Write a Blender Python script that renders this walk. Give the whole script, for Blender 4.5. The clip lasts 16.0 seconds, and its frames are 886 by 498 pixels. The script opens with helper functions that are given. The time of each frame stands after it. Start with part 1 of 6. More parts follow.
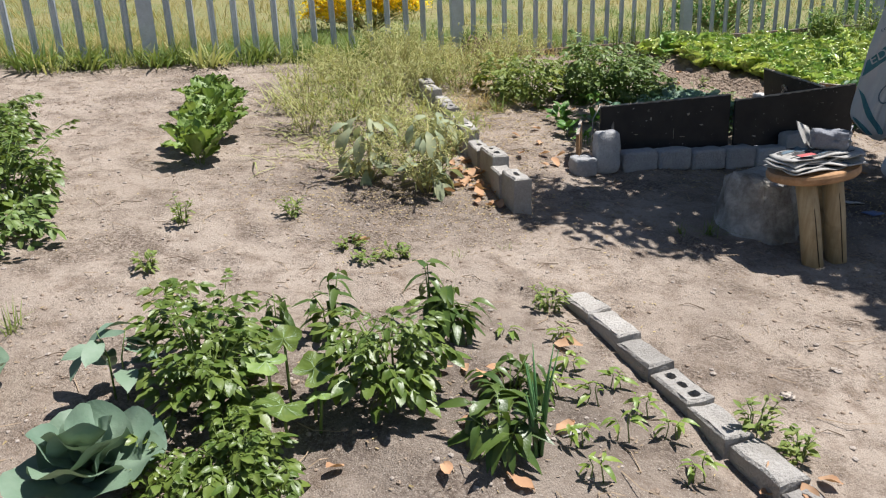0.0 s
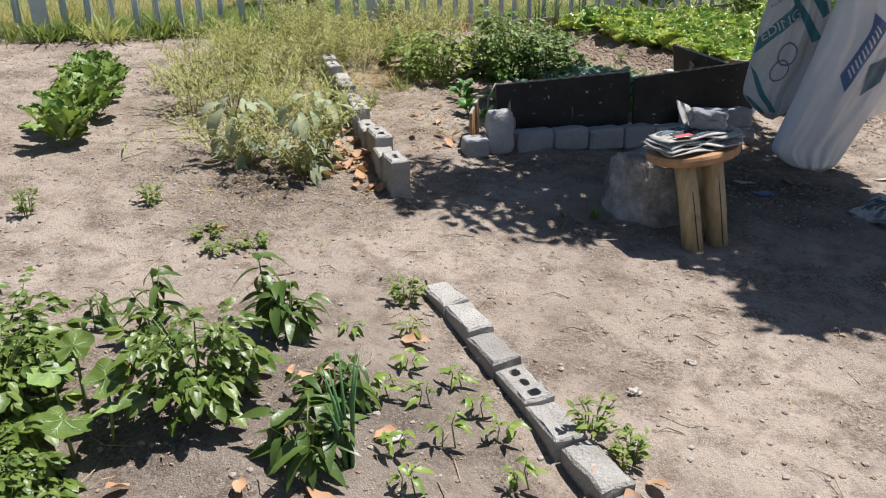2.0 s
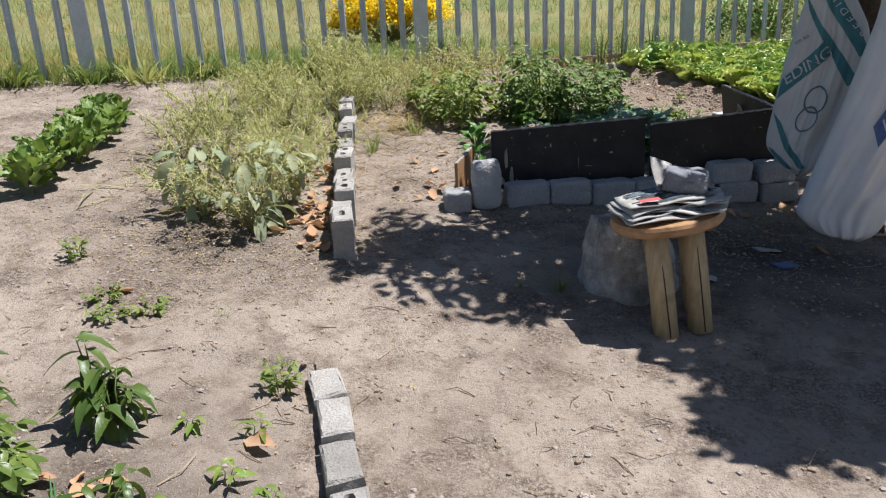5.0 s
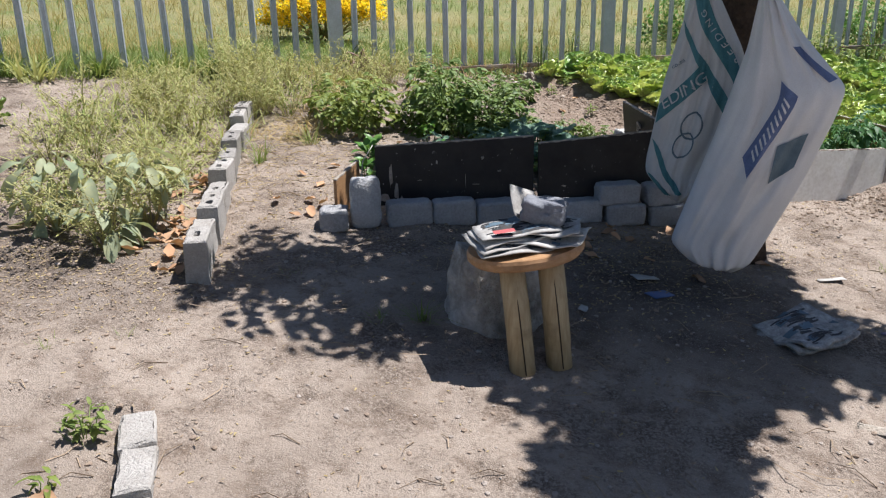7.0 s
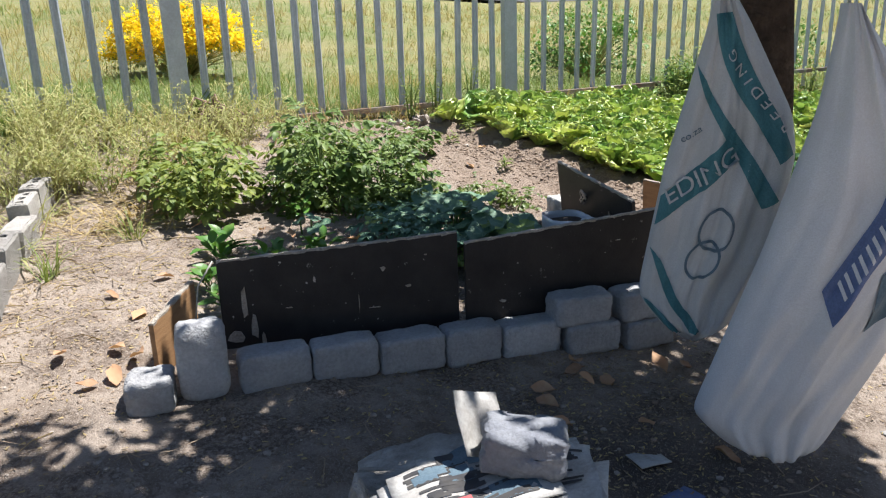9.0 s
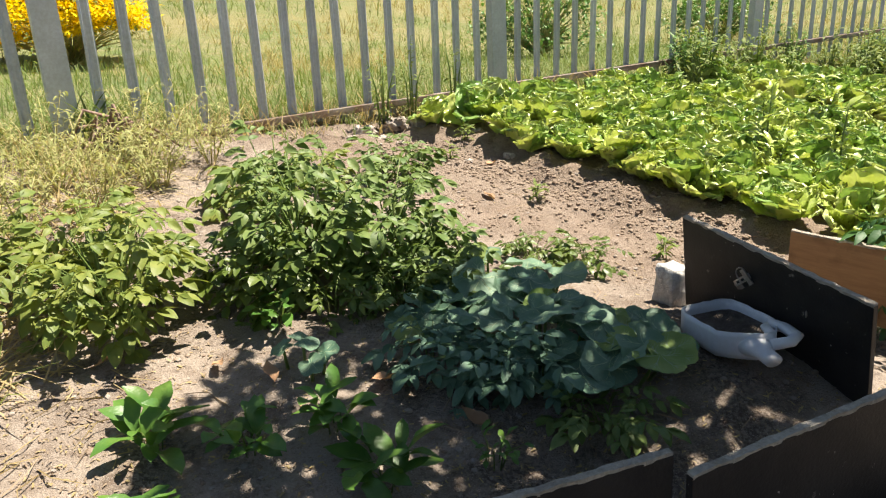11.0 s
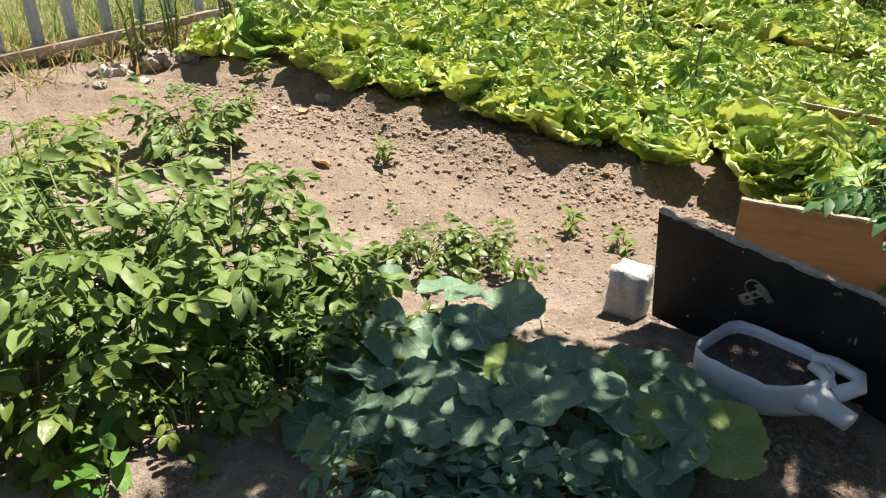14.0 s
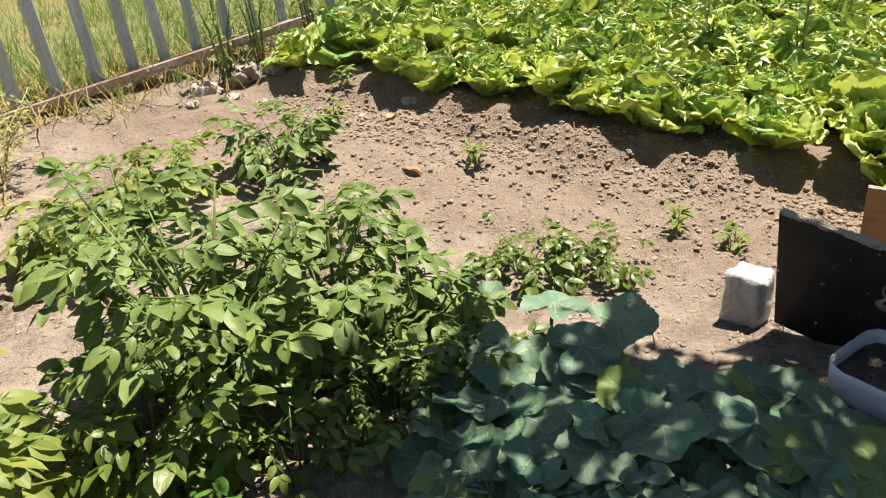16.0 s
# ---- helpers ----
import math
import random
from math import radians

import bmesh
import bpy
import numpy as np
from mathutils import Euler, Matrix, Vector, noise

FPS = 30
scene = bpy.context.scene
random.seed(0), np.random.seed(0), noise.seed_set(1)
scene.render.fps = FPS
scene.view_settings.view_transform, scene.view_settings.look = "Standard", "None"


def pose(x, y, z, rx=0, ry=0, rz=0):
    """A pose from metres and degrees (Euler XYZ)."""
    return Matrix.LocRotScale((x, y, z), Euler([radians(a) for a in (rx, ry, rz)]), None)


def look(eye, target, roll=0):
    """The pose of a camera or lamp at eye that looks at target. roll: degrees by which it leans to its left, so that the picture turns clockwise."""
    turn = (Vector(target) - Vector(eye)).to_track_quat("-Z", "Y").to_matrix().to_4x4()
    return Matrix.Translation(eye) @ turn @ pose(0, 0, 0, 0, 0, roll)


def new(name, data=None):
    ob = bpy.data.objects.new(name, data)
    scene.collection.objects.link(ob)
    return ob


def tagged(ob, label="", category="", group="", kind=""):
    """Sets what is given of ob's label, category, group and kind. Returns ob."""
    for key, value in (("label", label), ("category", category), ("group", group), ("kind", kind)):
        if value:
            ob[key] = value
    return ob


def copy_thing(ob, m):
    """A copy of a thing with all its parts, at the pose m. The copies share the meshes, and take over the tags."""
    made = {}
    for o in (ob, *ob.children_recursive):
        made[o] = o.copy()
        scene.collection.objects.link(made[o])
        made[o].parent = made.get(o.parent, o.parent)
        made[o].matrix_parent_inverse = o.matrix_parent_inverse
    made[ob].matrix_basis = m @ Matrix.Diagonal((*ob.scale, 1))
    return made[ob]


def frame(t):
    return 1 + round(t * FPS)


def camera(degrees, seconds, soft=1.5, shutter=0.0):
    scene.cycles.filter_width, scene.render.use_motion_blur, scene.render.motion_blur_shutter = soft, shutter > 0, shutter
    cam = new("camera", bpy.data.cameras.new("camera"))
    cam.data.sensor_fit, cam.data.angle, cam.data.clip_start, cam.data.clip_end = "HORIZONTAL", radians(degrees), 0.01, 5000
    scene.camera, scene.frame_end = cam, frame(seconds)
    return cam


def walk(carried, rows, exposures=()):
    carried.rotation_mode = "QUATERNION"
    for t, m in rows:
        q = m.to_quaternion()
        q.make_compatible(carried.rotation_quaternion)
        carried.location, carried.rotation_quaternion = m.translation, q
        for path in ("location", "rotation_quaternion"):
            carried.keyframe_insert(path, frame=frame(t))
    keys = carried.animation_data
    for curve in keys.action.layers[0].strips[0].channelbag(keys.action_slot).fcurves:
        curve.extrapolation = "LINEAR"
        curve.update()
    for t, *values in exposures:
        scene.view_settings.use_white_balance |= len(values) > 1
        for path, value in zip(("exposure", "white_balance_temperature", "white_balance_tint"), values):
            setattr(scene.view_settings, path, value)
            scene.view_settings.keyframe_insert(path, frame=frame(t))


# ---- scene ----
cam = camera(59.5, 16.0, 1.2)
PATH = [
    (0, (0.428, 0.356, 1.4), (0.319, 2.242, 0.744), -2.2),
    (0.5, (0.494, 0.357, 1.402), (0.401, 2.258, 0.788), -3.6),
    (1, (0.545, 0.39, 1.377), (0.538, 2.281, 0.724), -5.4),
    (1.5, (0.71, 0.429, 1.372), (0.692, 2.278, 0.611), -3.5),
    (2, (0.847, 0.551, 1.376), (0.842, 2.418, 0.658), -1.8),
    (2.5, (1.016, 0.655, 1.385), (1.02, 2.533, 0.697), -1.3),
    (3, (1.255, 0.716, 1.411), (1.279, 2.599, 0.738), -0.6),
    (3.5, (1.354, 0.854, 1.402), (1.283, 2.767, 0.822), -3.3),
    (3.7, (1.432, 0.895, 1.374), (1.264, 2.803, 0.799), -4.1),
    (5.8, (1.679, 1.143, 1.345), (1.35, 2.97, 0.602), -3.4),
    (6, (1.693, 1.138, 1.358), (1.496, 2.969, 0.579), -2.0),
    (6.5, (1.838, 1.18, 1.382), (1.646, 3.03, 0.645), -1.2),
    (7, (2.012, 1.348, 1.396), (1.817, 3.234, 0.757), -1.0),
    (7.5, (2.015, 1.636, 1.39), (1.953, 3.538, 0.773), -1.3),
    (8, (2.075, 2.001, 1.423), (2.132, 3.913, 0.84), -2.3),
    (8.2, (2.08, 2.171, 1.404), (2.131, 4.102, 0.887), -1.5),
    (8.9, (1.93, 2.76, 1.408), (2.02, 4.69, 0.83), -1.6),
    (9.6, (1.67, 3.4, 1.412), (1.8, 5.29, 0.74), -1.7),
    (10.3, (1.592, 4.023, 1.419), (1.778, 5.882, 0.707), -1.8),
    (10.5, (1.587, 4.201, 1.439), (1.8, 6.072, 0.764), -2.1),
    (11, (1.502, 4.562, 1.436), (1.809, 6.421, 0.765), -2.5),
    (11.5, (1.465, 4.865, 1.443), (2.089, 6.617, 0.708), 0.0),
    (12, (1.489, 5.178, 1.473), (2.151, 6.902, 0.704), -1.2),
    (12.5, (1.416, 5.37, 1.482), (2.248, 6.995, 0.665), -0.9),
    (13, (1.368, 5.531, 1.479), (2.364, 7.048, 0.638), 0.1),
    (13.5, (1.377, 5.656, 1.496), (2.311, 7.188, 0.614), 0.0),
    (14, (1.347, 5.639, 1.456), (2.24, 7.166, 0.523), -0.4),
    (14.5, (1.419, 5.644, 1.428), (2.199, 7.194, 0.435), -0.5),
    (15, (1.462, 5.664, 1.406), (2.092, 7.247, 0.358), -1.0),
    (15.5, (1.405, 5.761, 1.477), (2.003, 7.323, 0.38), -4.7),
    (16, (1.379, 5.744, 1.501), (2.056, 7.362, 0.54), -7.0),
]
walk(cam, [(t, look(eye, target, roll)) for t, eye, target, roll in PATH], [(0, 0.66, 6150, 12), (3.7, 0.62, 6050, 12), (7.2, 0.71, 6000, 14), (8.2, 0.85, 5650, 13), (10.3, 1.13, 7000, 11), (14.5, 1.12, 7000, 11), (16, 1.02, 7050, 11)])

# ---- light ----
world = bpy.data.worlds.new("sky")
scene.world = world
world.use_nodes = True
_wn = world.node_tree.nodes
_sky = _wn.new("ShaderNodeTexSky")
_sky.sky_type = "NISHITA"
_sky.sun_disc = False
_sky.sun_elevation = radians(66)
_sky.sun_rotation = radians(67.5)
_sky.air_density, _sky.dust_density, _sky.ozone_density = 1.0, 0.6, 1.0
world.node_tree.links.new(_sky.outputs[0], _wn["Background"].inputs[0])
_wn["Background"].inputs[1].default_value = 0.05
SUN = Vector((0.92 * math.cos(radians(66)), 0.38 * math.cos(radians(66)), math.sin(radians(66))))
sun_data = bpy.data.lights.new("sun", "SUN")
sun_data.energy, sun_data.angle, sun_data.color = 5.2, radians(0.53), (1.0, 0.95, 0.87)
sun = new("sun", sun_data)
sun.matrix_world = look(SUN * 50, (0, 0, 0))


# ---- materials ----
def material(name, rough=0.8, metal=0.0, spec=0.3):
    m = bpy.data.materials.new(name)
    m.use_nodes = True
    b = m.node_tree.nodes["Principled BSDF"]
    b.inputs["Roughness"].default_value = rough
    b.inputs["Metallic"].default_value = metal
    b.inputs["Specular IOR Level"].default_value = spec
    return m, m.node_tree, b


def node(tree, kind, **values):
    n = tree.nodes.new(kind)
    for key, value in values.items():
        n.inputs[key.replace("_", " ")].default_value = value
    return n


def mixed(tree, factor, a, b, blend="MIX"):
    """A colour mix; factor, a and b are sockets or values."""
    n = tree.nodes.new("ShaderNodeMix")
    n.data_type, n.blend_type = "RGBA", blend
    for socket, value in ((n.inputs[0], factor), (n.inputs[6], a), (n.inputs[7], b)):
        if isinstance(value, bpy.types.NodeSocket):
            tree.links.new(value, socket)
        elif isinstance(value, tuple):
            socket.default_value = (*value, 1)
        else:
            socket.default_value = value
    return n.outputs[2]


def noisy(tree, scale, detail=4.0, low=0.35, high=0.65, rough=0.6):
    """Noise at a place in the world, stretched to 0..1."""
    g = tree.nodes.new("ShaderNodeNewGeometry")
    n = node(tree, "ShaderNodeTexNoise", Scale=scale, Detail=detail, Roughness=rough)
    tree.links.new(g.outputs["Position"], n.inputs["Vector"])
    r = node(tree, "ShaderNodeMapRange", From_Min=low, From_Max=high)
    tree.links.new(n.outputs["Fac"], r.inputs["Value"])
    return r.outputs["Result"]


def bumped(tree, b, socket, strength, distance):
    n = node(tree, "ShaderNodeBump", Strength=strength, Distance=distance)
    tree.links.new(socket, n.inputs["Height"])
    tree.links.new(n.outputs[0], b.inputs["Normal"])


def surface(name, c1, c2, c3=None, rough=0.8, s1=5.0, s2=70.0, bump=0.4, dist=0.004, metal=0.0, spec=0.3, vary=0.25):
    """Two tones at a large scale, grain at a fine one, each object a little different."""
    m, t, b = material(name, rough, metal, spec)
    col = mixed(t, noisy(t, s1), c1, c2)
    fine = noisy(t, s2, 6)
    col = mixed(t, fine, col, mixed(t, 0.35, col, c3 or tuple(0.4 * v for v in c1)))
    o = t.nodes.new("ShaderNodeObjectInfo")
    r = node(t, "ShaderNodeMapRange", To_Min=1 - vary, To_Max=1 + vary)
    t.links.new(o.outputs["Random"], r.inputs["Value"])
    h = node(t, "ShaderNodeHueSaturation")
    t.links.new(r.outputs["Result"], h.inputs["Value"])
    t.links.new(col, h.inputs["Color"])
    t.links.new(h.outputs[0], b.inputs["Base Color"])
    if bump:
        bumped(t, b, fine, bump, dist)
    return m


def leafy(name, c1, c2, c3=None, glow=0.35, rough=0.5, spec=0.35, s=18.0, veins=0.0):
    """A leaf that lets some light through; every leaf differs a little."""
    m, t, b = material(name, rough, 0, spec)
    g = t.nodes.new("ShaderNodeNewGeometry")
    o = t.nodes.new("ShaderNodeObjectInfo")
    a = t.nodes.new("ShaderNodeMath")
    a.operation = "ADD"
    t.links.new(g.outputs["Random Per Island"], a.inputs[0])
    t.links.new(o.outputs["Random"], a.inputs[1])
    w = t.nodes.new("ShaderNodeMath")
    w.operation = "FRACT"
    t.links.new(a.outputs[0], w.inputs[0])
    col = mixed(t, w.outputs[0], c1, c2)
    col = mixed(t, noisy(t, s, 3, 0.45, 0.75), col, mixed(t, 0.5, col, c3 or c2))
    t.links.new(col, b.inputs["Base Color"])
    bumped(t, b, noisy(t, 60, 3), 0.2, 0.003)
    tr = t.nodes.new("ShaderNodeBsdfTranslucent")
    t.links.new(mixed(t, 1.0, col, (1.0, 0.95, 0.6), "MULTIPLY"), tr.inputs["Color"])
    mx = t.nodes.new("ShaderNodeMixShader")
    mx.inputs[0].default_value = glow
    t.links.new(b.outputs[0], mx.inputs[1])
    t.links.new(tr.outputs[0], mx.inputs[2])
    t.links.new(mx.outputs[0], t.nodes["Material Output"].inputs["Surface"])
    return m


def ground_material():
    """Pale trodden sand, darker soil with tree shade worked into its colour and, past the fence, dry and green grass
    land.
    """
    m, t, b = material("ground", 0.95, 0, 0.1)

    def attribute(name):
        n = t.nodes.new("ShaderNodeAttribute")
        n.attribute_name = name
        return n.outputs["Fac"]

    sand = mixed(t, noisy(t, 1.3), (0.435, 0.364, 0.298), (0.36, 0.297, 0.24))
    sand = mixed(t, noisy(t, 1.1, 6, 0.55, 0.72, 0.65), sand, (0.225, 0.178, 0.14))
    sand = mixed(t, noisy(t, 9, 5, 0.5, 0.72), sand, (0.205, 0.153, 0.115))
    sand = mixed(t, noisy(t, 2.6, 6, 0.48, 0.6, 0.7), sand, mixed(t, noisy(t, 75, 4, 0.42, 0.54, 0.7), sand, (0.135, 0.103, 0.08)))
    # dark soil, its tones lowered further to deepen the shade under the tree
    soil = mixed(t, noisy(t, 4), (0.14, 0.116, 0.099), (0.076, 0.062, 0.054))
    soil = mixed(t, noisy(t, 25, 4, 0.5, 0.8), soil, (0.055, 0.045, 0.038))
    land = mixed(t, noisy(t, 0.35), (0.27, 0.25, 0.10), (0.13, 0.19, 0.05))
    land = mixed(t, noisy(t, 3.5, 5, 0.45, 0.75), land, (0.31, 0.27, 0.13))
    loam = mixed(t, noisy(t, 7, 5), (0.315, 0.24, 0.182), (0.245, 0.182, 0.136))
    loam = mixed(t, noisy(t, 30, 5, 0.55, 0.66, 0.7), loam, (0.17, 0.125, 0.095))
    sand = mixed(t, noisy(t, 20, 6, 0.58, 0.66, 0.72), sand, mixed(t, 0.45, sand, (0.15, 0.115, 0.09)))
    col = mixed(t, attribute("loam"), sand, loam)
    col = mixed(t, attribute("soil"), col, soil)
    col = mixed(t, attribute("land"), col, land)
    fine = noisy(t, 160, 8)
    col = mixed(t, fine, col, mixed(t, 0.28, col, (0.14, 0.105, 0.08)))
    col = mixed(t, noisy(t, 38, 5, 0.56, 0.66, 0.75), col, mixed(t, 0.55, col, (0.11, 0.08, 0.06)))
    col = mixed(t, noisy(t, 300, 2, 0.6, 0.68), col, (0.46, 0.41, 0.35))
    t.links.new(col, b.inputs["Base Color"])
    s = t.nodes.new("ShaderNodeMath")
    s.operation = "ADD"
    t.links.new(fine, s.inputs[0])
    t.links.new(noisy(t, 45, 5), s.inputs[1])
    bumped(t, b, s.outputs[0], 0.6, 0.012)
    return m


def board_material(name, c1, c2, chip):
    """A coated board, scuffed, with pale chips."""
    m, t, b = material(name, 0.46, 0, 0.28)
    col = mixed(t, noisy(t, 6), c1, c2)
    col = mixed(t, noisy(t, 22, 6, 0.66, 0.72, 0.7), col, tuple(0.5 * v + 0.02 for v in chip))
    col = mixed(t, noisy(t, 55, 2, 0.73, 0.75), col, chip)
    t.links.new(col, b.inputs["Base Color"])
    bumped(t, b, noisy(t, 120, 4), 0.2, 0.002)
    return m


def wood_material(name, c1, c2, scale=(9, 9, 1.2), rough=0.7):
    m, t, b = material(name, rough, 0, 0.3)
    tc = t.nodes.new("ShaderNodeTexCoord")
    mp = node(t, "ShaderNodeMapping", Scale=scale)
    n = node(t, "ShaderNodeTexNoise", Scale=6.0, Detail=6.0, Roughness=0.65)
    t.links.new(tc.outputs["Object"], mp.inputs["Vector"])
    t.links.new(mp.outputs[0], n.inputs["Vector"])
    r = node(t, "ShaderNodeMapRange", From_Min=0.35, From_Max=0.65)
    t.links.new(n.outputs["Fac"], r.inputs["Value"])
    col = mixed(t, r.outputs["Result"], c1, c2)
    col = mixed(t, noisy(t, 7, 4, 0.55, 0.8), col, tuple(0.45 * v for v in c2))
    t.links.new(col, b.inputs["Base Color"])
    bumped(t, b, r.outputs["Result"], 0.35, 0.003)
    return m


M_GROUND = ground_material()
M_CLOD = surface("dry_clod", (0.35, 0.275, 0.212), (0.27, 0.208, 0.158), (0.2, 0.15, 0.11), 0.95, 9, 90, 0.6, 0.004, spec=0.1, vary=0.0)
M_CEMENT = surface("cement", (0.42, 0.40, 0.37), (0.33, 0.31, 0.28), (0.2, 0.18, 0.16), 0.95, 8, 90, 0.7, 0.006, spec=0.15, vary=0.18)
M_CEMENT_GREY = surface("grey_cement", (0.47, 0.47, 0.47), (0.38, 0.38, 0.385), (0.2, 0.19, 0.18), 0.95, 7, 80, 0.6, 0.006, spec=0.15, vary=0.12)
M_GALV = surface("galvanised_steel", (0.56, 0.60, 0.66), (0.47, 0.51, 0.56), (0.3, 0.3, 0.3), 0.5, 9, 60, 0.1, 0.001, metal=0.35, spec=0.5, vary=0.1)
M_RUST = surface("weathered_rail", (0.30, 0.27, 0.24), (0.2, 0.13, 0.09), (0.12, 0.07, 0.05), 0.85, 9, 80, 0.4, 0.003, metal=0.1)
M_BLACKBOARD = board_material("black_coated_board", (0.019, 0.017, 0.017), (0.038, 0.033, 0.03), (0.45, 0.42, 0.38))
M_EDGE = surface("chipped_board_edge", (0.55, 0.5, 0.43), (0.4, 0.34, 0.27), (0.12, 0.1, 0.08), 0.85, 14, 90, 0.8, 0.006, vary=0.1)
M_BROWNBOARD = wood_material("brown_board", (0.36, 0.21, 0.10), (0.28, 0.155, 0.075), (1.2, 9, 9), 0.55)
M_WHITEBOARD = surface("white_board", (0.78, 0.77, 0.74), (0.66, 0.64, 0.6), (0.4, 0.36, 0.3), 0.5, 4, 40, 0.1, 0.001, vary=0.03)
M_LIMED = surface("limed_cement", (0.72, 0.71, 0.68), (0.45, 0.43, 0.40), (0.25, 0.23, 0.2), 0.9, 16, 70, 0.7, 0.005, spec=0.15, vary=0.02)
M_GREYBOARD = surface("grey_board", (0.24, 0.21, 0.19), (0.3, 0.27, 0.25), None, 0.7, 4, 40, 0.15, 0.001, vary=0.03)
M_POLE = wood_material("peeled_pole", (0.50, 0.40, 0.24), (0.38, 0.28, 0.15))
M_SEAT = wood_material("stool_seat_wood", (0.46, 0.28, 0.15), (0.34, 0.19, 0.09), (2, 9, 9), 0.5)
M_CRACK = surface("dry_crack", (0.07, 0.05, 0.035), (0.05, 0.035, 0.025), None, 0.95, 9, 60, 0, 0)
M_STUMP = surface("weathered_stump", (0.64, 0.62, 0.58), (0.27, 0.25, 0.22), (0.14, 0.12, 0.1), 0.95, 7, 34, 0.9, 0.012, spec=0.1, vary=0.05)
M_BARK = surface("bark", (0.17, 0.12, 0.085), (0.09, 0.065, 0.048), (0.03, 0.02, 0.016), 0.95, 14, 45, 1.0, 0.02, spec=0.1, vary=0.05)
M_SACK = surface("woven_sack", (0.74, 0.75, 0.76), (0.66, 0.67, 0.68), (0.5, 0.48, 0.45), 0.6, 6, 240, 0.35, 0.002, vary=0.04)
M_SACK_OLD = surface("greyed_woven_sack", (0.58, 0.60, 0.60), (0.5, 0.52, 0.52), (0.36, 0.35, 0.33), 0.65, 6, 240, 0.35, 0.002, vary=0.04)
M_TEAL = surface("teal_print", (0.05, 0.17, 0.20), (0.075, 0.22, 0.25), None, 0.6, 12, 200, 0.2, 0.001, vary=0.03)
M_BLUE = surface("blue_print", (0.10, 0.14, 0.27), (0.15, 0.2, 0.36), None, 0.6, 12, 200, 0.2, 0.001, vary=0.03)
M_SLATE = surface("slate_print", (0.10, 0.15, 0.19), (0.14, 0.2, 0.24), None, 0.6, 12, 200, 0.2, 0.001, vary=0.03)
M_PAPER = surface("newsprint", (0.50, 0.49, 0.46), (0.38, 0.36, 0.33), (0.16, 0.15, 0.14), 0.9, 22, 120, 0.2, 0.002, vary=0.15)
M_PAPER_OLD = surface("dirty_newsprint", (0.46, 0.45, 0.42), (0.25, 0.24, 0.23), (0.07, 0.07, 0.07), 0.9, 30, 110, 0.3, 0.003, vary=0.15)
M_FIELD = leafy("field_dry_grass", (0.33, 0.28, 0.11), (0.42, 0.36, 0.16), (0.22, 0.23, 0.08), 0.3, 0.7, 0.15)
M_INK = surface("ink", (0.05, 0.05, 0.055), (0.09, 0.085, 0.08), None, 0.9, 30, 120, 0, 0)
M_REDINK = surface("red_ink", (0.42, 0.10, 0.09), (0.36, 0.09, 0.1), None, 0.9, 30, 120, 0, 0)
M_BUNDLE = surface("grey_cloth", (0.20, 0.21, 0.24), (0.27, 0.28, 0.3), (0.1, 0.1, 0.1), 0.8, 14, 120, 0.4, 0.004, vary=0.02)
M_JUG = surface("white_plastic", (0.80, 0.82, 0.86), (0.74, 0.76, 0.80), (0.6, 0.6, 0.6), 0.4, 5, 60, 0.05, 0.001, spec=0.5, vary=0.02)
M_SOIL = surface("potting_soil", (0.14, 0.11, 0.09), (0.22, 0.18, 0.15), (0.05, 0.04, 0.03), 0.95, 20, 90, 1.0, 0.01, vary=0.02)
M_STEEL = surface("hinge_steel", (0.55, 0.54, 0.52), (0.4, 0.3, 0.22), None, 0.45, 30, 100, 0.1, 0.001, metal=0.7)
M_WIRE = surface("pale_wire", (0.6, 0.58, 0.52), (0.5, 0.47, 0.4), None, 0.6, 30, 100, 0, 0)
M_ROCK = surface("stone", (0.44, 0.375, 0.32), (0.54, 0.47, 0.41), (0.2, 0.17, 0.14), 0.9, 12, 80, 0.5, 0.006, vary=0.3)
M_DEAD = leafy("fallen_leaf", (0.52, 0.31, 0.18), (0.36, 0.21, 0.12), (0.58, 0.43, 0.29), 0.15, 0.8, 0.15)
M_LITTER = surface("leaf_litter", (0.28, 0.205, 0.14), (0.36, 0.28, 0.19), (0.2, 0.15, 0.1), 0.95, 40, 120, 0.3, 0.003)
M_PURPLE = surface("purple_wrapper", (0.16, 0.05, 0.2), (0.45, 0.38, 0.5), None, 0.35, 40, 120, 0.2, 0.002)
M_STEM = leafy("green_stem", (0.14, 0.22, 0.05), (0.2, 0.26, 0.08), None, 0.1)
M_DRYSTEM = leafy("dry_stem", (0.55, 0.50, 0.24), (0.45, 0.45, 0.18), (0.6, 0.52, 0.32), 0.25, 0.7, 0.2)
M_POTATO = leafy("potato_leaf", (0.08, 0.14, 0.024), (0.155, 0.215, 0.042), (0.24, 0.29, 0.06), 0.3, 0.4, 0.5)
M_POTATO_DARK = leafy("dark_potato_leaf", (0.095, 0.17, 0.042), (0.19, 0.27, 0.075), (0.32, 0.37, 0.12), 0.28, 0.5, 0.35)
M_POTATO_YELLOW = leafy("yellowing_potato_leaf", (0.15, 0.225, 0.05), (0.25, 0.30, 0.07), (0.42, 0.42, 0.1), 0.35)
M_PEPPER = leafy("pepper_leaf", (0.055, 0.105, 0.02), (0.11, 0.165, 0.035), None, 0.3, 0.38, 0.5)
M_SEEDLING = leafy("seedling_leaf", (0.17, 0.27, 0.05), (0.26, 0.34, 0.07), None, 0.35, 0.4, 0.45)
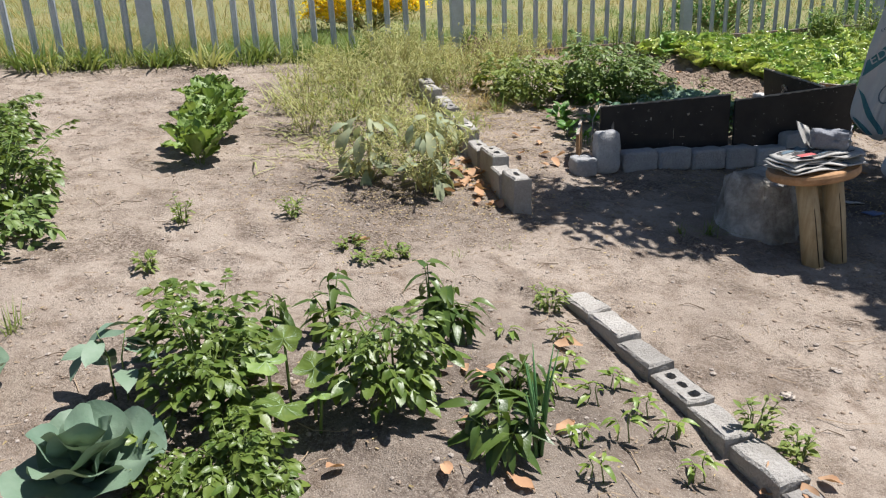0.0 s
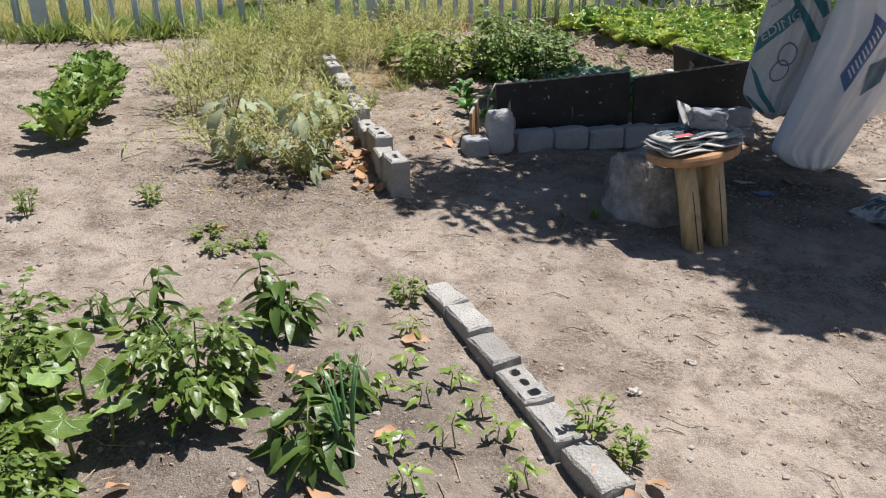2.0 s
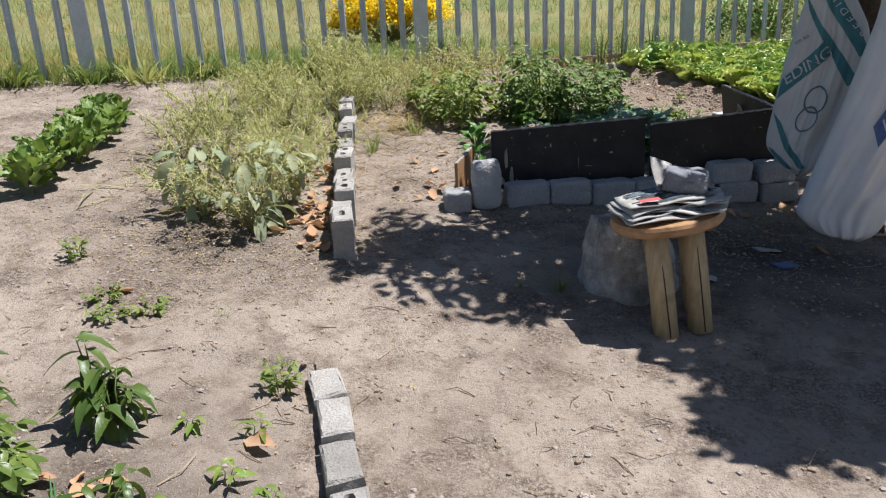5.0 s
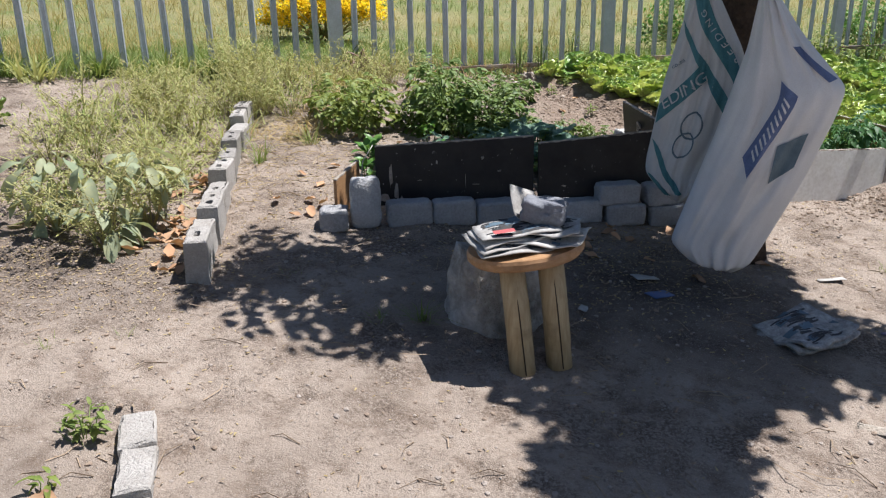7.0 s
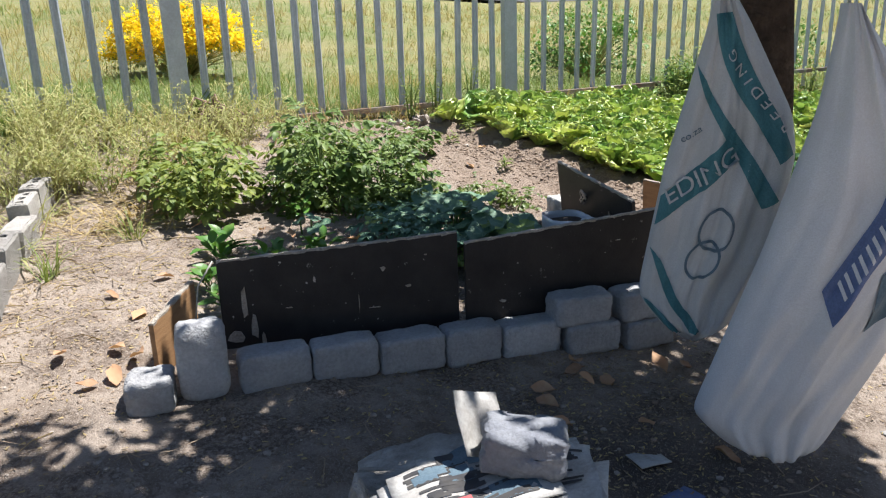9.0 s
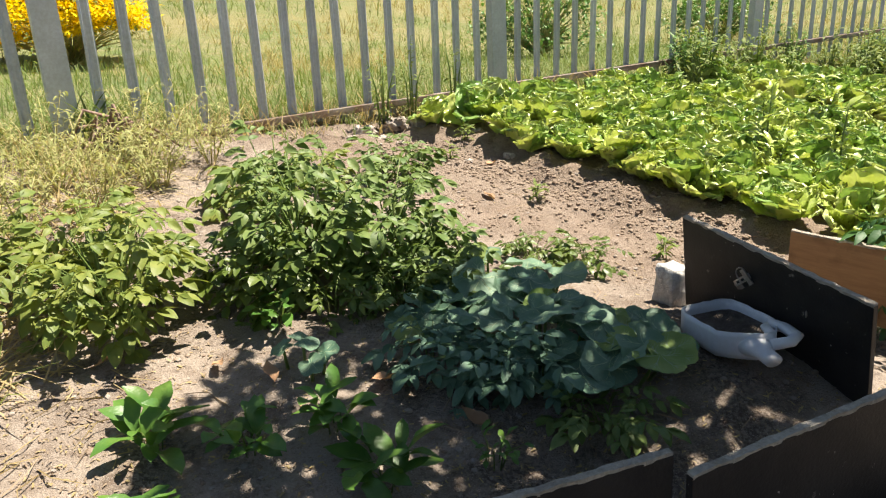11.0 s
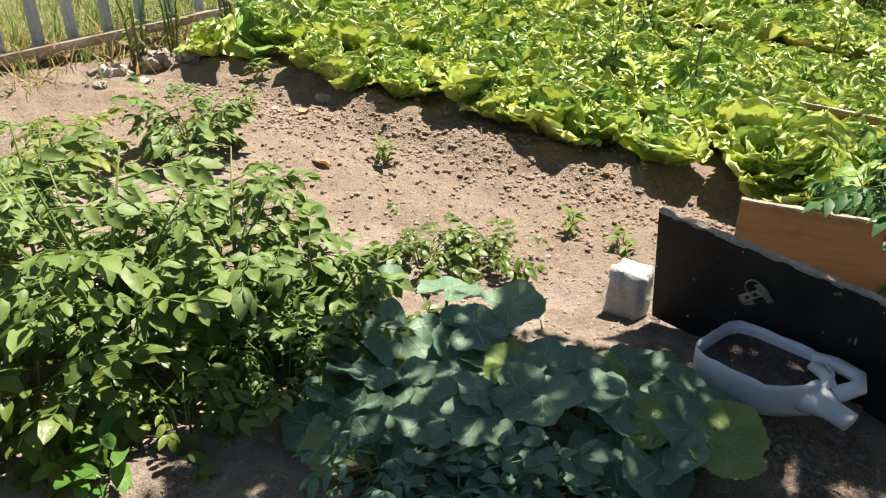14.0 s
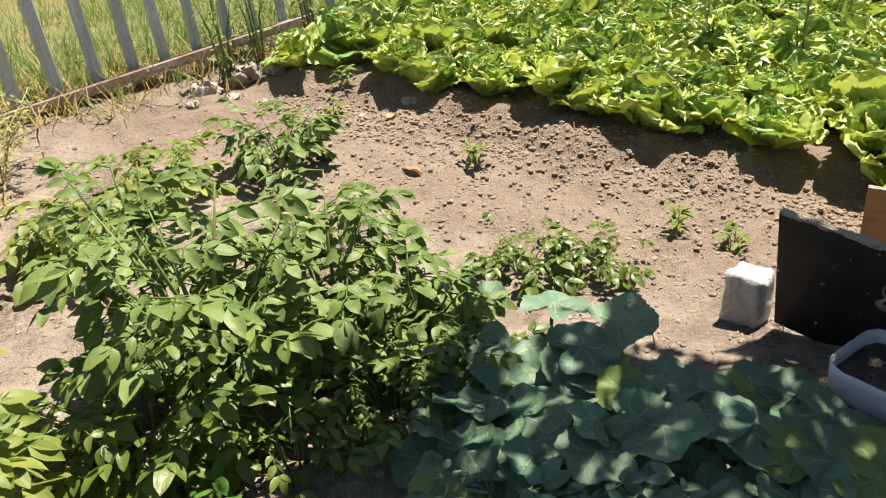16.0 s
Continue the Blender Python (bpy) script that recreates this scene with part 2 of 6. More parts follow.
M_CABBAGE = leafy("cabbage_leaf", (0.13, 0.20, 0.14), (0.18, 0.255, 0.17), (0.27, 0.34, 0.26), 0.12, 0.5, 0.3, 10)
M_PUMPKIN = leafy("pumpkin_leaf", (0.095, 0.195, 0.125), (0.155, 0.265, 0.17), (0.27, 0.38, 0.26), 0.22, 0.55, 0.35, 30)
M_PUMPKIN_PALE = leafy("pale_pumpkin_leaf", (0.22, 0.34, 0.09), (0.28, 0.38, 0.12), (0.36, 0.42, 0.15), 0.3, 0.5, 0.3, 12)
M_VEIN = leafy("leaf_vein", (0.30, 0.41, 0.24), (0.35, 0.45, 0.28), (0.4, 0.48, 0.31), 0.15, 0.55, 0.3, 30)
# lettuce: the palest tone paints sheen highlights into the leaf colour
M_LETTUCE = leafy("lettuce_leaf", (0.38, 0.50, 0.09), (0.57, 0.66, 0.18), (0.80, 0.85, 0.48), 0.3, 0.3, 0.7, 12)
M_LETTUCE_B = leafy("green_lettuce_leaf", (0.22, 0.39, 0.09), (0.36, 0.51, 0.15), (0.52, 0.62, 0.28), 0.34, 0.35, 0.5, 14)
M_BEET = leafy("beet_leaf", (0.14, 0.24, 0.05), (0.24, 0.34, 0.08), (0.34, 0.42, 0.14), 0.35, 0.45, 0.4)
M_CHARD = leafy("chard_leaf", (0.07, 0.18, 0.035), (0.12, 0.26, 0.045), (0.22, 0.34, 0.06), 0.3, 0.4, 0.4)
M_TOMATO = leafy("tomato_leaf", (0.05, 0.14, 0.05), (0.09, 0.2, 0.06), None, 0.3, 0.5, 0.35)
M_WEED = leafy("weed_leaf", (0.15, 0.23, 0.055), (0.24, 0.30, 0.08), (0.38, 0.36, 0.13), 0.35, 0.6, 0.25)
M_SEEDY = leafy("seedy_weed", (0.36, 0.40, 0.15), (0.50, 0.49, 0.23), (0.28, 0.34, 0.12), 0.4, 0.65, 0.2)
M_GREYLEAF = leafy("greyish_leaf", (0.28, 0.34, 0.22), (0.40, 0.43, 0.27), (0.5, 0.47, 0.25), 0.3, 0.6, 0.2)
M_GRASS = leafy("green_grass", (0.10, 0.17, 0.04), (0.18, 0.25, 0.06), (0.34, 0.33, 0.12), 0.35, 0.55, 0.25)
M_STRAW = leafy("dry_grass", (0.44, 0.34, 0.17), (0.56, 0.45, 0.25), (0.32, 0.26, 0.12), 0.35, 0.7, 0.2)
M_YELLOW = leafy("yellow_flower", (0.85, 0.62, 0.01), (0.9, 0.72, 0.03), None, 0.35, 0.7, 0.1)
M_TREELEAF = leafy("tree_leaf", (0.05, 0.11, 0.03), (0.08, 0.16, 0.04), None, 0.25, 0.45, 0.4)
M_ONION = leafy("onion_leaf", (0.08, 0.2, 0.07), (0.13, 0.27, 0.1), None, 0.2, 0.4, 0.4)
M_DRYROOT = surface("dry_roots", (0.44, 0.32, 0.26), (0.32, 0.18, 0.14), None, 0.85, 20, 80, 0.3, 0.003)
M_ASPHALT = surface("asphalt", (0.16, 0.16, 0.165), (0.12, 0.12, 0.125), None, 0.9, 1, 30, 0.2, 0.01)
M_CARWHITE = surface("white_car_paint", (0.8, 0.8, 0.8), (0.75, 0.75, 0.76), (0.7, 0.7, 0.7), 0.25, 1, 9, 0, 0, spec=0.5, vary=0.05)
M_GLASS = surface("dark_glass", (0.03, 0.035, 0.04), (0.02, 0.025, 0.03), None, 0.08, 1, 9, 0, 0, spec=0.6)
M_RUBBER = surface("rubber", (0.02, 0.02, 0.02), (0.03, 0.03, 0.03), None, 0.9, 9, 40, 0, 0)
M_REDROOF = surface("red_roof", (0.45, 0.12, 0.08), (0.38, 0.1, 0.07), None, 0.85, 1, 12, 0, 0)
M_WALLPAINT = surface("pale_wall_paint", (0.7, 0.68, 0.64), (0.62, 0.6, 0.56), None, 0.9, 0.7, 9, 0, 0, vary=0.1)


# ---- mesh tools ----
def mesh(name, verts, faces, mat, smooth=False):
    me = bpy.data.meshes.new(name)
    me.from_pydata([tuple(v) for v in verts], [], [tuple(f) for f in faces])
    me.materials.append(mat)
    if smooth:
        me.shade_smooth()
    me.update()
    return me


def mesh_of(bm, name, mat, smooth=False):
    me = bpy.data.meshes.new(name)
    bmesh.ops.recalc_face_normals(bm, faces=bm.faces)
    bm.to_mesh(me)
    bm.free()
    me.materials.append(mat)
    if smooth:
        me.shade_smooth()
    return me


def part(name, me, parent, label="", m=None, mat=None):
    """Links a mesh as one object under a thing or a part."""
    ob = new(name, me)
    ob.parent = parent
    if m is not None:
        ob.matrix_basis = m
    return tagged(ob, label) if label else ob


class Heap:
    """Gathers vertices and faces of many small pieces for one mesh."""

    def __init__(self):
        self.v, self.f, self.n = [], [], 0

    def add(self, shape, m=None, at=(0, 0, 0), scale=1.0):
        v, f = shape
        v = v * scale
        if m is not None:
            v = v @ m.T
        self.v.append(v + np.array(at))
        self.f.extend([[i + self.n for i in q] for q in f])
        self.n += len(v)

    def mesh(self, name, mat, smooth=True):
        return mesh(name, np.concatenate(self.v).tolist(), self.f, mat, smooth)


def turn(yaw, pitch=0.0, roll=0.0):
    """A rotation: roll about y, then pitch about x, then yaw about z, in radians."""
    cy, sy, cp, sp, cr, sr = math.cos(yaw), math.sin(yaw), math.cos(pitch), math.sin(pitch), math.cos(roll), math.sin(roll)
    z = np.array([[cy, -sy, 0], [sy, cy, 0], [0, 0, 1]])
    x = np.array([[1, 0, 0], [0, cp, -sp], [0, sp, cp]])
    y = np.array([[cr, 0, sr], [0, 1, 0], [-sr, 0, cr]])
    return z @ x @ y


def grid_faces(rows, cols):
    return [[r * cols + c, r * cols + c + 1, (r + 1) * cols + c + 1, (r + 1) * cols + c] for r in range(rows - 1) for c in range(cols - 1)]


def smooth(a, b, t):
    t = min(1.0, max(0.0, (t - a) / (b - a)))
    return t * t * (3 - 2 * t)


def leaf(width=0.5, n=5, droop=0.3, fold=0.25, sharp=0.8, wave=0.0, cols=3, seed=0):
    """A leaf of length 1 along y: an oval blade, folded along its rib, drooping to its tip."""
    rng = random.Random(seed)
    v = []
    for i in range(n):
        t = i / (n - 1)
        w = width * 0.5 * max(0.02, math.sin(math.pi * min(1, t ** sharp)) ** 0.65)
        for j in range(cols):
            s = 2 * j / (cols - 1) - 1
            z = fold * abs(s) * w - droop * t * t + (wave * math.sin(7 * t + 2.5 * s + seed) * abs(s))
            v.append((s * w + rng.uniform(-1, 1) * 0.04 * width * abs(s), t, z))
    return np.array(v), grid_faces(n, cols)


def round_leaf(lobes=5, depth=0.12, notch=0.5, cup=0.15, ripple=0.05, seed=0, n=30, rings=3, teeth=0.0, rib=0.0):
    """A broad lobed leaf of width 1 round its stalk at (0, 0.35), open at a notch towards the origin."""
    rng = random.Random(seed)
    ph = rng.uniform(-0.2, 0.2)

    def place(r, a, tooth=0.0, lift=0.0):
        rad = 0.5 * (1 + depth * math.cos(lobes * a + ph) * r + tooth) * (1 - notch * math.exp(-(((a - math.pi) / 0.33) ** 2)))
        x, y = rad * r * math.sin(a), 0.35 + rad * r * math.cos(a)
        z = cup * (r - 0.6) ** 2 * 0.6 + ripple * r * r * math.sin(5 * a + seed) + 0.012 * r * math.cos(2 * lobes * a) - rib * r * (1.2 - r) * math.exp(-((math.sin(0.5 * lobes * a + 0.5 * ph)) / 0.25) ** 2) - 0.22 * max(0, y - 0.5) ** 2
        return (x, y, z + lift)

    v = [place(0.0, 0.0)]
    for k in range(1, rings + 1):
        for i in range(n):
            v.append(place(k / rings, 2 * math.pi * i / n, teeth * (1 if i % 2 else -1) if k == rings else 0.0))
    f = [[0, 1 + i, 1 + (i + 1) % n] for i in range(n)]
    for k in range(rings - 1):
        o = 1 + k * n
        f += [[o + i, o + n + i, o + n + (i + 1) % n, o + (i + 1) % n] for i in range(n)]
    return np.array(v), f, place, ph


def veined_leaf(size, seed, mat, vein):
    """A pumpkin leaf with paler raised veins that fork towards the rim."""
    lobes = 5
    v, f, place, ph = round_leaf(lobes, 0.065, 0.62, 0.35, 0.04, seed, 46, 4, 0.02, 0.07)
    v = v.tolist()
    blade = len(f)
    lines = []
    for k in range(lobes):
        a = (2 * math.pi * k - ph) / lobes
        lines.append((a, a, 0.04, 0.93, 0.016))
        for side in (-1, 1):
            lines.append((a, a + side * 0.32, 0.34, 0.88, 0.010))
            lines.append((a, a + side * 0.22, 0.6, 0.93, 0.008))
    for a0, a1, r0, r1, w in lines:
        o = len(v)
        for i in range(6):
            t = i / 5
            r, a = r0 + (r1 - r0) * t, a0 + (a1 - a0) * t
            d = w * (1.15 - t) / max(0.12, r)
            v += [place(r, a - d, 0, 0.009), place(r, a + d, 0, 0.009)]
        f += [[o + 2 * i, o + 2 * i + 1, o + 2 * i + 3, o + 2 * i + 2] for i in range(5)]
    me = mesh("leaf", (np.array(v) * size).tolist(), f, mat, True)
    me.materials.append(vein)
    for p in me.polygons[blade:]:
        p.material_index = 1
    return me


def frilly_leaf(seed=0, rows=14, cols=27):
    """A broad rounded lettuce leaf of length 1, puckered between its veins, with a frilled rim."""
    rng = random.Random(seed)
    a, b, c = rng.uniform(0, 6), rng.uniform(0, 6), rng.uniform(0, 6)
    bend = rng.uniform(0.05, 0.4)
    v = []
    for i in range(rows):
        t = i / (rows - 1)
        wide = 0.05 + 0.40 * smooth(0.0, 0.6, t) * max(0.0, 1 - max(0.0, (t - 0.6) / 0.4) ** 2.6) ** 0.5
        for j in range(cols):
            s = 2 * j / (cols - 1) - 1
            rim = max(abs(s) ** 3 * smooth(0.05, 0.4, t), smooth(0.7, 1.0, t))
            x = s * wide * (1 + 0.07 * rim * math.sin(31 * t + a) + 0.05 * rim * math.sin(57 * t + b))
            y = t * (1 - 0.08 * s * s) + 0.03 * rim * math.sin(17 * s + c)
            z = 0.2 * t - bend * max(0, t - 0.35) ** 2 + 0.5 * x * x
            z += rim * (0.055 * math.sin(13 * t + 6 * s + a) + 0.045 * math.sin(32 * t - 12 * s + b))
            z += 0.028 * noise.noise((x * 8, t * 7, seed)) * smooth(0.1, 0.4, t) + 0.012 * noise.noise((x * 20, t * 18, seed + 5)) * abs(s) - 0.03 * t * math.exp(-((s / 0.12) ** 2))
            v.append((x, y, z))
    return np.array(v), grid_faces(rows, cols)


def tube(points, radii, sides=5):
    """A tapered tube along points."""
    p = [np.array(q, float) for q in points]
    v, f = [], []
    for i, q in enumerate(p):
        d = p[min(i + 1, len(p) - 1)] - p[max(i - 1, 0)]
        d = d / (np.linalg.norm(d) + 1e-9)
        a = np.cross(d, (0.31, 0.9, 0.2) if abs(d[2]) > 0.5 else (0, 0, 1))
        a = a / (np.linalg.norm(a) + 1e-9)
        b = np.cross(d, a)
        for k in range(sides):
            g = 2 * math.pi * k / sides
            v.append(q + radii[i] * (math.cos(g) * a + math.sin(g) * b))
    for i in range(len(p) - 1):
        for k in range(sides):
            f.append([i * sides + k, i * sides + (k + 1) % sides, (i + 1) * sides + (k + 1) % sides, (i + 1) * sides + k])
    f.append(list(range(sides))[::-1])
    f.append([len(v) - sides + k for k in range(sides)])
    return np.array(v), f


def join(shapes):
    h = Heap()
    for s, m, at, k in shapes:
        h.add(s, m, at, k)
    return np.concatenate(h.v), h.f


def box(lx, ly, lz, bevel=0.006, rough=0.0, seed=0, cuts=0):
    """A box standing on z = 0, edges rounded, faces slightly uneven."""
    bm = bmesh.new()
    bmesh.ops.create_cube(bm, size=1.0)
    for v in bm.verts:
        v.co = Vector((v.co.x * lx, v.co.y * ly, (v.co.z + 0.5) * lz))
    if cuts:
        bmesh.ops.subdivide_edges(bm, edges=bm.edges[:], cuts=cuts, use_grid_fill=True)
    elif bevel:
        bmesh.ops.bevel(bm, geom=bm.edges[:], offset=bevel, segments=2, affect="EDGES", profile=0.6)
    if rough:
        for v in bm.verts:
            v.co += noise.noise_vector(v.co * 14 + Vector((seed * 7.1, 0, 0))) * rough
    return bm


# ---- the lie of the land ----
def fence_y(x):
    return 9.66 + 0.467 * (x - 1.2)


def hump(x, y, cx, cy, sx, sy):
    return math.exp(-(((x - cx) / sx) ** 2) - ((y - cy) / sy) ** 2)


def bed(x, y):
    """How far a place lies in one of the two raised lettuce beds."""
    u, w = 0.8 * x + 0.6 * y, 0.6 * x - 0.8 * y
    edge = 7.37 + 0.12 * math.sin(3 * w) + 0.06 * math.sin(11 * w)
    ends = smooth(-6.5, -6.2, w) * (1 - smooth(-0.9, -0.5, w))
    return ends * max(smooth(edge - 0.1, edge + 0.2, u) * (1 - smooth(9.6, 9.8, u)), smooth(10.05, 10.25, u) * (1 - smooth(11.5, 11.8, u)))


def dug(x, y):
    """How far a place lies in the crumbly soil before the lettuce beds."""
    u = 0.8 * x + 0.6 * y
    return smooth(6.3, 6.75, u) * (1 - smooth(12.5, 13.5, u)) * smooth(7.0, 7.35, y) if x > 0 else 0.0


def land_z(x, y):
    cx = min(7.5, max(-5.0, x))
    fy = fence_y(cx)
    past = max(0.0, (y - fy) * 0.906)
    yy = max(-3.0, min(y, fy))
    z = -0.072 - 0.09 * cx + 0.0745 * yy
    z += 0.05 * hump(x, y, 0.3, 2.5, 0.55, 0.6) - 0.04 * hump(x, y, 2.0, 3.9, 0.6, 0.7) + 0.06 * hump(x, y, 1.9, 6.7, 0.8, 0.5) + 0.14 * hump(x, y, 2.75, 6.5, 0.45, 0.5)
    k = (x - 0.81) * 0.927 + (y - 3.44) * 0.375
    if -0.6 < k < 0 and 1.7 < y < 3.45:
        z -= 0.035 * smooth(-0.6, -0.06, k)
    if past < 1:
        z += 0.08 * bed(x, y)
    z += -0.4 * smooth(0, 9, past) + 0.077 * max(0.0, min(past, 48.0) - 9)
    return z


def ground_z(x, y):
    """The ground with its clods and hollows."""
    z = land_z(x, y)
    if -6 < x < 10 and -2 < y < 16:
        z += 0.016 * noise.noise((x * 2.1, y * 2.1, 0)) + 0.014 * noise.noise((x * 6, y * 6, 3)) + 0.009 * noise.noise((x * 15, y * 15, 5))
        if y < fence_y(x) and bed(x, y) > 0.02:
            z += 0.025 * noise.noise((x * 9, y * 9, 9))
        k = dug(x, y)
        if k > 0.02:
            z += k * (0.022 * noise.noise((x * 11, y * 11, 12)) + 0.014 * noise.noise((x * 24, y * 24, 14)))
    return z


# ---- ground ----
def spread(lo, hi, step, far):
    """Even steps from lo to hi, then ever longer ones out to far."""
    a = list(np.arange(lo, hi, step))
    s, x, up = step, a[-1], []
    while x < far:
        s *= 1.22
        x += s
        up.append(x)
    s, x, down = step, a[0], []
    while x > -far:
        s *= 1.22
        x -= s
        down.append(x)
    return down[::-1] + a + up


def build_ground():
    xs, ys = spread(-3.6, 6.4, 0.03, 700), spread(0.8, 11.5, 0.03, 700)
    verts = [(x, y, ground_z(x, y)) for y in ys for x in xs]
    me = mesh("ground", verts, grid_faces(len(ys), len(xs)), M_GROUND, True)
    soil, land, loam = [], [], []
    for x, y, z in verts:
        n = 0.5 * noise.noise((x * 1.7, y * 1.7, 2)) + 0.25 * noise.noise((x * 5, y * 5, 2))
        # dug beds, mulch; by the stool dark soil plus painted-in crown shade
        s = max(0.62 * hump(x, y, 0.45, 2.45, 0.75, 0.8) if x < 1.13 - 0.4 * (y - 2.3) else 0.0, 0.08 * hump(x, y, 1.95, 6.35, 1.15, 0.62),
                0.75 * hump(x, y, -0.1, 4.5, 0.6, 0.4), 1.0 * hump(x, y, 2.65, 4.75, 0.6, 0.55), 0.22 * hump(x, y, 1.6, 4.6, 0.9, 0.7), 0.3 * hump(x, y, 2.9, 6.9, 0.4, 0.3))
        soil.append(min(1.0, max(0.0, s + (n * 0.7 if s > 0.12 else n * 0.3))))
        loam.append(min(1.0, max(0.0, dug(x, y) * (0.8 + n))))
        land.append(smooth(-0.2, 0.6, y - fence_y(x) + n) if -90 < x < 90 else 1.0)
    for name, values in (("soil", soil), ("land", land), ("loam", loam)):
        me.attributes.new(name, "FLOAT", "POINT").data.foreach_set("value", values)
    tagged(new("ground", me), "pale trodden sandy soil with darker dug beds, shade-darkened soil under the tree and grass land beyond the fence", "ground", kind="structure")


build_ground()


# ---- fence ----
POST_X = [-5.55, -2.72, 0.17, 2.97, 5.93, 8.9]


def build_fence():
    """A palisade of galvanised pales on two rails between broad posts."""
    fence = new("palisade_fence")
    fence.location = (2.97, fence_y(2.97), 0.5)
    tagged(fence, "grey galvanised steel palisade fence with a rusty bottom rail", "fence")
    base = Matrix.Translation(fence.location).inverted()
    yaw = math.degrees(math.atan(0.467))
    bm = box(0.14, 0.07, 2.3, 0.004)
    post = mesh_of(bm, "post", M_GALV)
    prof = [(-0.031, 0.0), (-0.02, -0.014), (-0.007, -0.004), (0.007, -0.004), (0.02, -0.014), (0.031, 0.0)]
    v = [(x, y, z) for z in (0.0, 1.72) for x, y in prof] + [(x * 0.5, y, 1.8) for x, y in prof]
    v += [(x, y + 0.004, z) for x, y, z in v]
    f = []
    for s, o in ((1, 0), (-1, 18)):
        for r in range(2):
            for k in range(5):
                q = [o + r * 6 + k, o + r * 6 + k + 1, o + r * 6 + k + 7, o + r * 6 + k + 6]
                f.append(q if s > 0 else q[::-1])
    for r in range(2):
        for k in (0, 5):
            f.append([r * 6 + k, (r + 1) * 6 + k, 18 + (r + 1) * 6 + k, 18 + r * 6 + k])
    pale = mesh("pale", v, f, M_GALV)
    rng = random.Random(4)
    for i, px in enumerate(POST_X):
        z = land_z(px, fence_y(px))
        lean = rng.uniform(-0.6, 0.6)
        part("post", post, fence, m=base @ pose(px, fence_y(px), z - 0.25, 0, lean, yaw))
        if i + 1 == len(POST_X):
            break
        qx = POST_X[i + 1]
        low0, low1 = 0.60, 0.60
        if px < -3:
            low0 = 0.66
        length = (qx - px) / math.cos(radians(yaw)) - 0.12
        for h, mat in ((0.0, M_RUST), (1.35, M_GALV)):
            bm = box(length, 0.05, 0.045, 0.004, 0.003, i)
            part("rail", mesh_of(bm, "rail", mat), fence, "rusty bottom rail" if h == 0 else "", base @ pose((px + qx) / 2 + 0.02, fence_y((px + qx) / 2) - 0.05, low0 + h - 0.03 + rng.uniform(-0.012, 0.012), 0, rng.uniform(-0.3, 0.3), yaw))
        n = 16
        for k in range(1, n):
            x = px + (qx - px) * k / n + rng.uniform(-0.006, 0.006)
            part("pale", pale, fence, m=base @ pose(x, fence_y(x) + 0.004, 0.42 + rng.uniform(-0.03, 0.02), rng.uniform(-0.6, 0.6), rng.uniform(-0.7, 0.7), yaw))


build_fence()


# ---- bricks and blocks ----
def pierced_brick(l, w, h, holes, seed):
    """A cement brick lying on z = 0 along y, with holes sunk into its top."""
    rng = random.Random(seed)
    v, f = [], []
    c = 0.008
    bm = bmesh.new()

    def vert(x, y, z):
        return bm.verts.new((x, y, z))

    n = max(1, holes)
    cell = (l - 2 * c) / n
    for k in range(n):
        y0, y1 = -l / 2 + c + k * cell, -l / 2 + c + (k + 1) * cell
        x0, x1, ym = -w / 2 + c, w / 2 - c, (y0 + y1) / 2
        outer = [(x0, y0), (0, y0), (x1, y0), (x1, ym), (x1, y1), (0, y1), (x0, y1), (x0, ym)]
        ov = [vert(x, y, h) for x, y in outer]
        if holes:
            rx, ry = w * 0.16 * rng.uniform(0.85, 1.15), min(cell * 0.32, 0.035) * rng.uniform(0.85, 1.15)
            cy = ym + rng.uniform(-0.005, 0.005)
            ring = [(-rx * 0.8, cy - ry * 0.8), (0, cy - ry), (rx * 0.8, cy - ry * 0.8), (rx, cy), (rx * 0.8, cy + ry * 0.8), (0, cy + ry), (-rx * 0.8, cy + ry * 0.8), (-rx, cy)]
            tv, bv = [vert(x, y, h) for x, y in ring], [vert(x, y, h - min(0.09, h * 0.8)) for x, y in ring]
            for i in range(8):
                j = (i + 1) % 8
                bm.faces.new((ov[i], ov[j], tv[j], tv[i]))
                bm.faces.new((tv[i], tv[j], bv[j], bv[i]))
            bm.faces.new(bv[::-1])
        else:
            bm.faces.new(ov)
    for z0, z1, i0, i1 in ((0, h - c, 0, 0), (h - c, h, 0, c)):
        pts0 = [(-w / 2 + i0, -l / 2 + i0), (w / 2 - i0, -l / 2 + i0), (w / 2 - i0, l / 2 - i0), (-w / 2 + i0, l / 2 - i0)]
        pts1 = [(-w / 2 + i1, -l / 2 + i1), (w / 2 - i1, -l / 2 + i1), (w / 2 - i1, l / 2 - i1), (-w / 2 + i1, l / 2 - i1)]
        a, b = [vert(x, y, z0) for x, y in pts0], [vert(x, y, z1) for x, y in pts1]
        for i in range(4):
            j = (i + 1) % 4
            bm.faces.new((a[i], a[j], b[j], b[i]))
    bmesh.ops.remove_doubles(bm, verts=bm.verts, dist=0.0005)
    long_edges = [e for e in bm.edges if e.calc_length() > 0.05]
    bmesh.ops.subdivide_edges(bm, edges=long_edges, cuts=2)
    for q in bm.verts:
        q.co += noise.noise_vector(q.co * 21 + Vector((seed * 3.7, 0, 0))) * 0.007 + noise.noise_vector(q.co * 55 + Vector((seed, 3, 0))) * 0.003
    return mesh_of(bm, "brick", M_CEMENT)


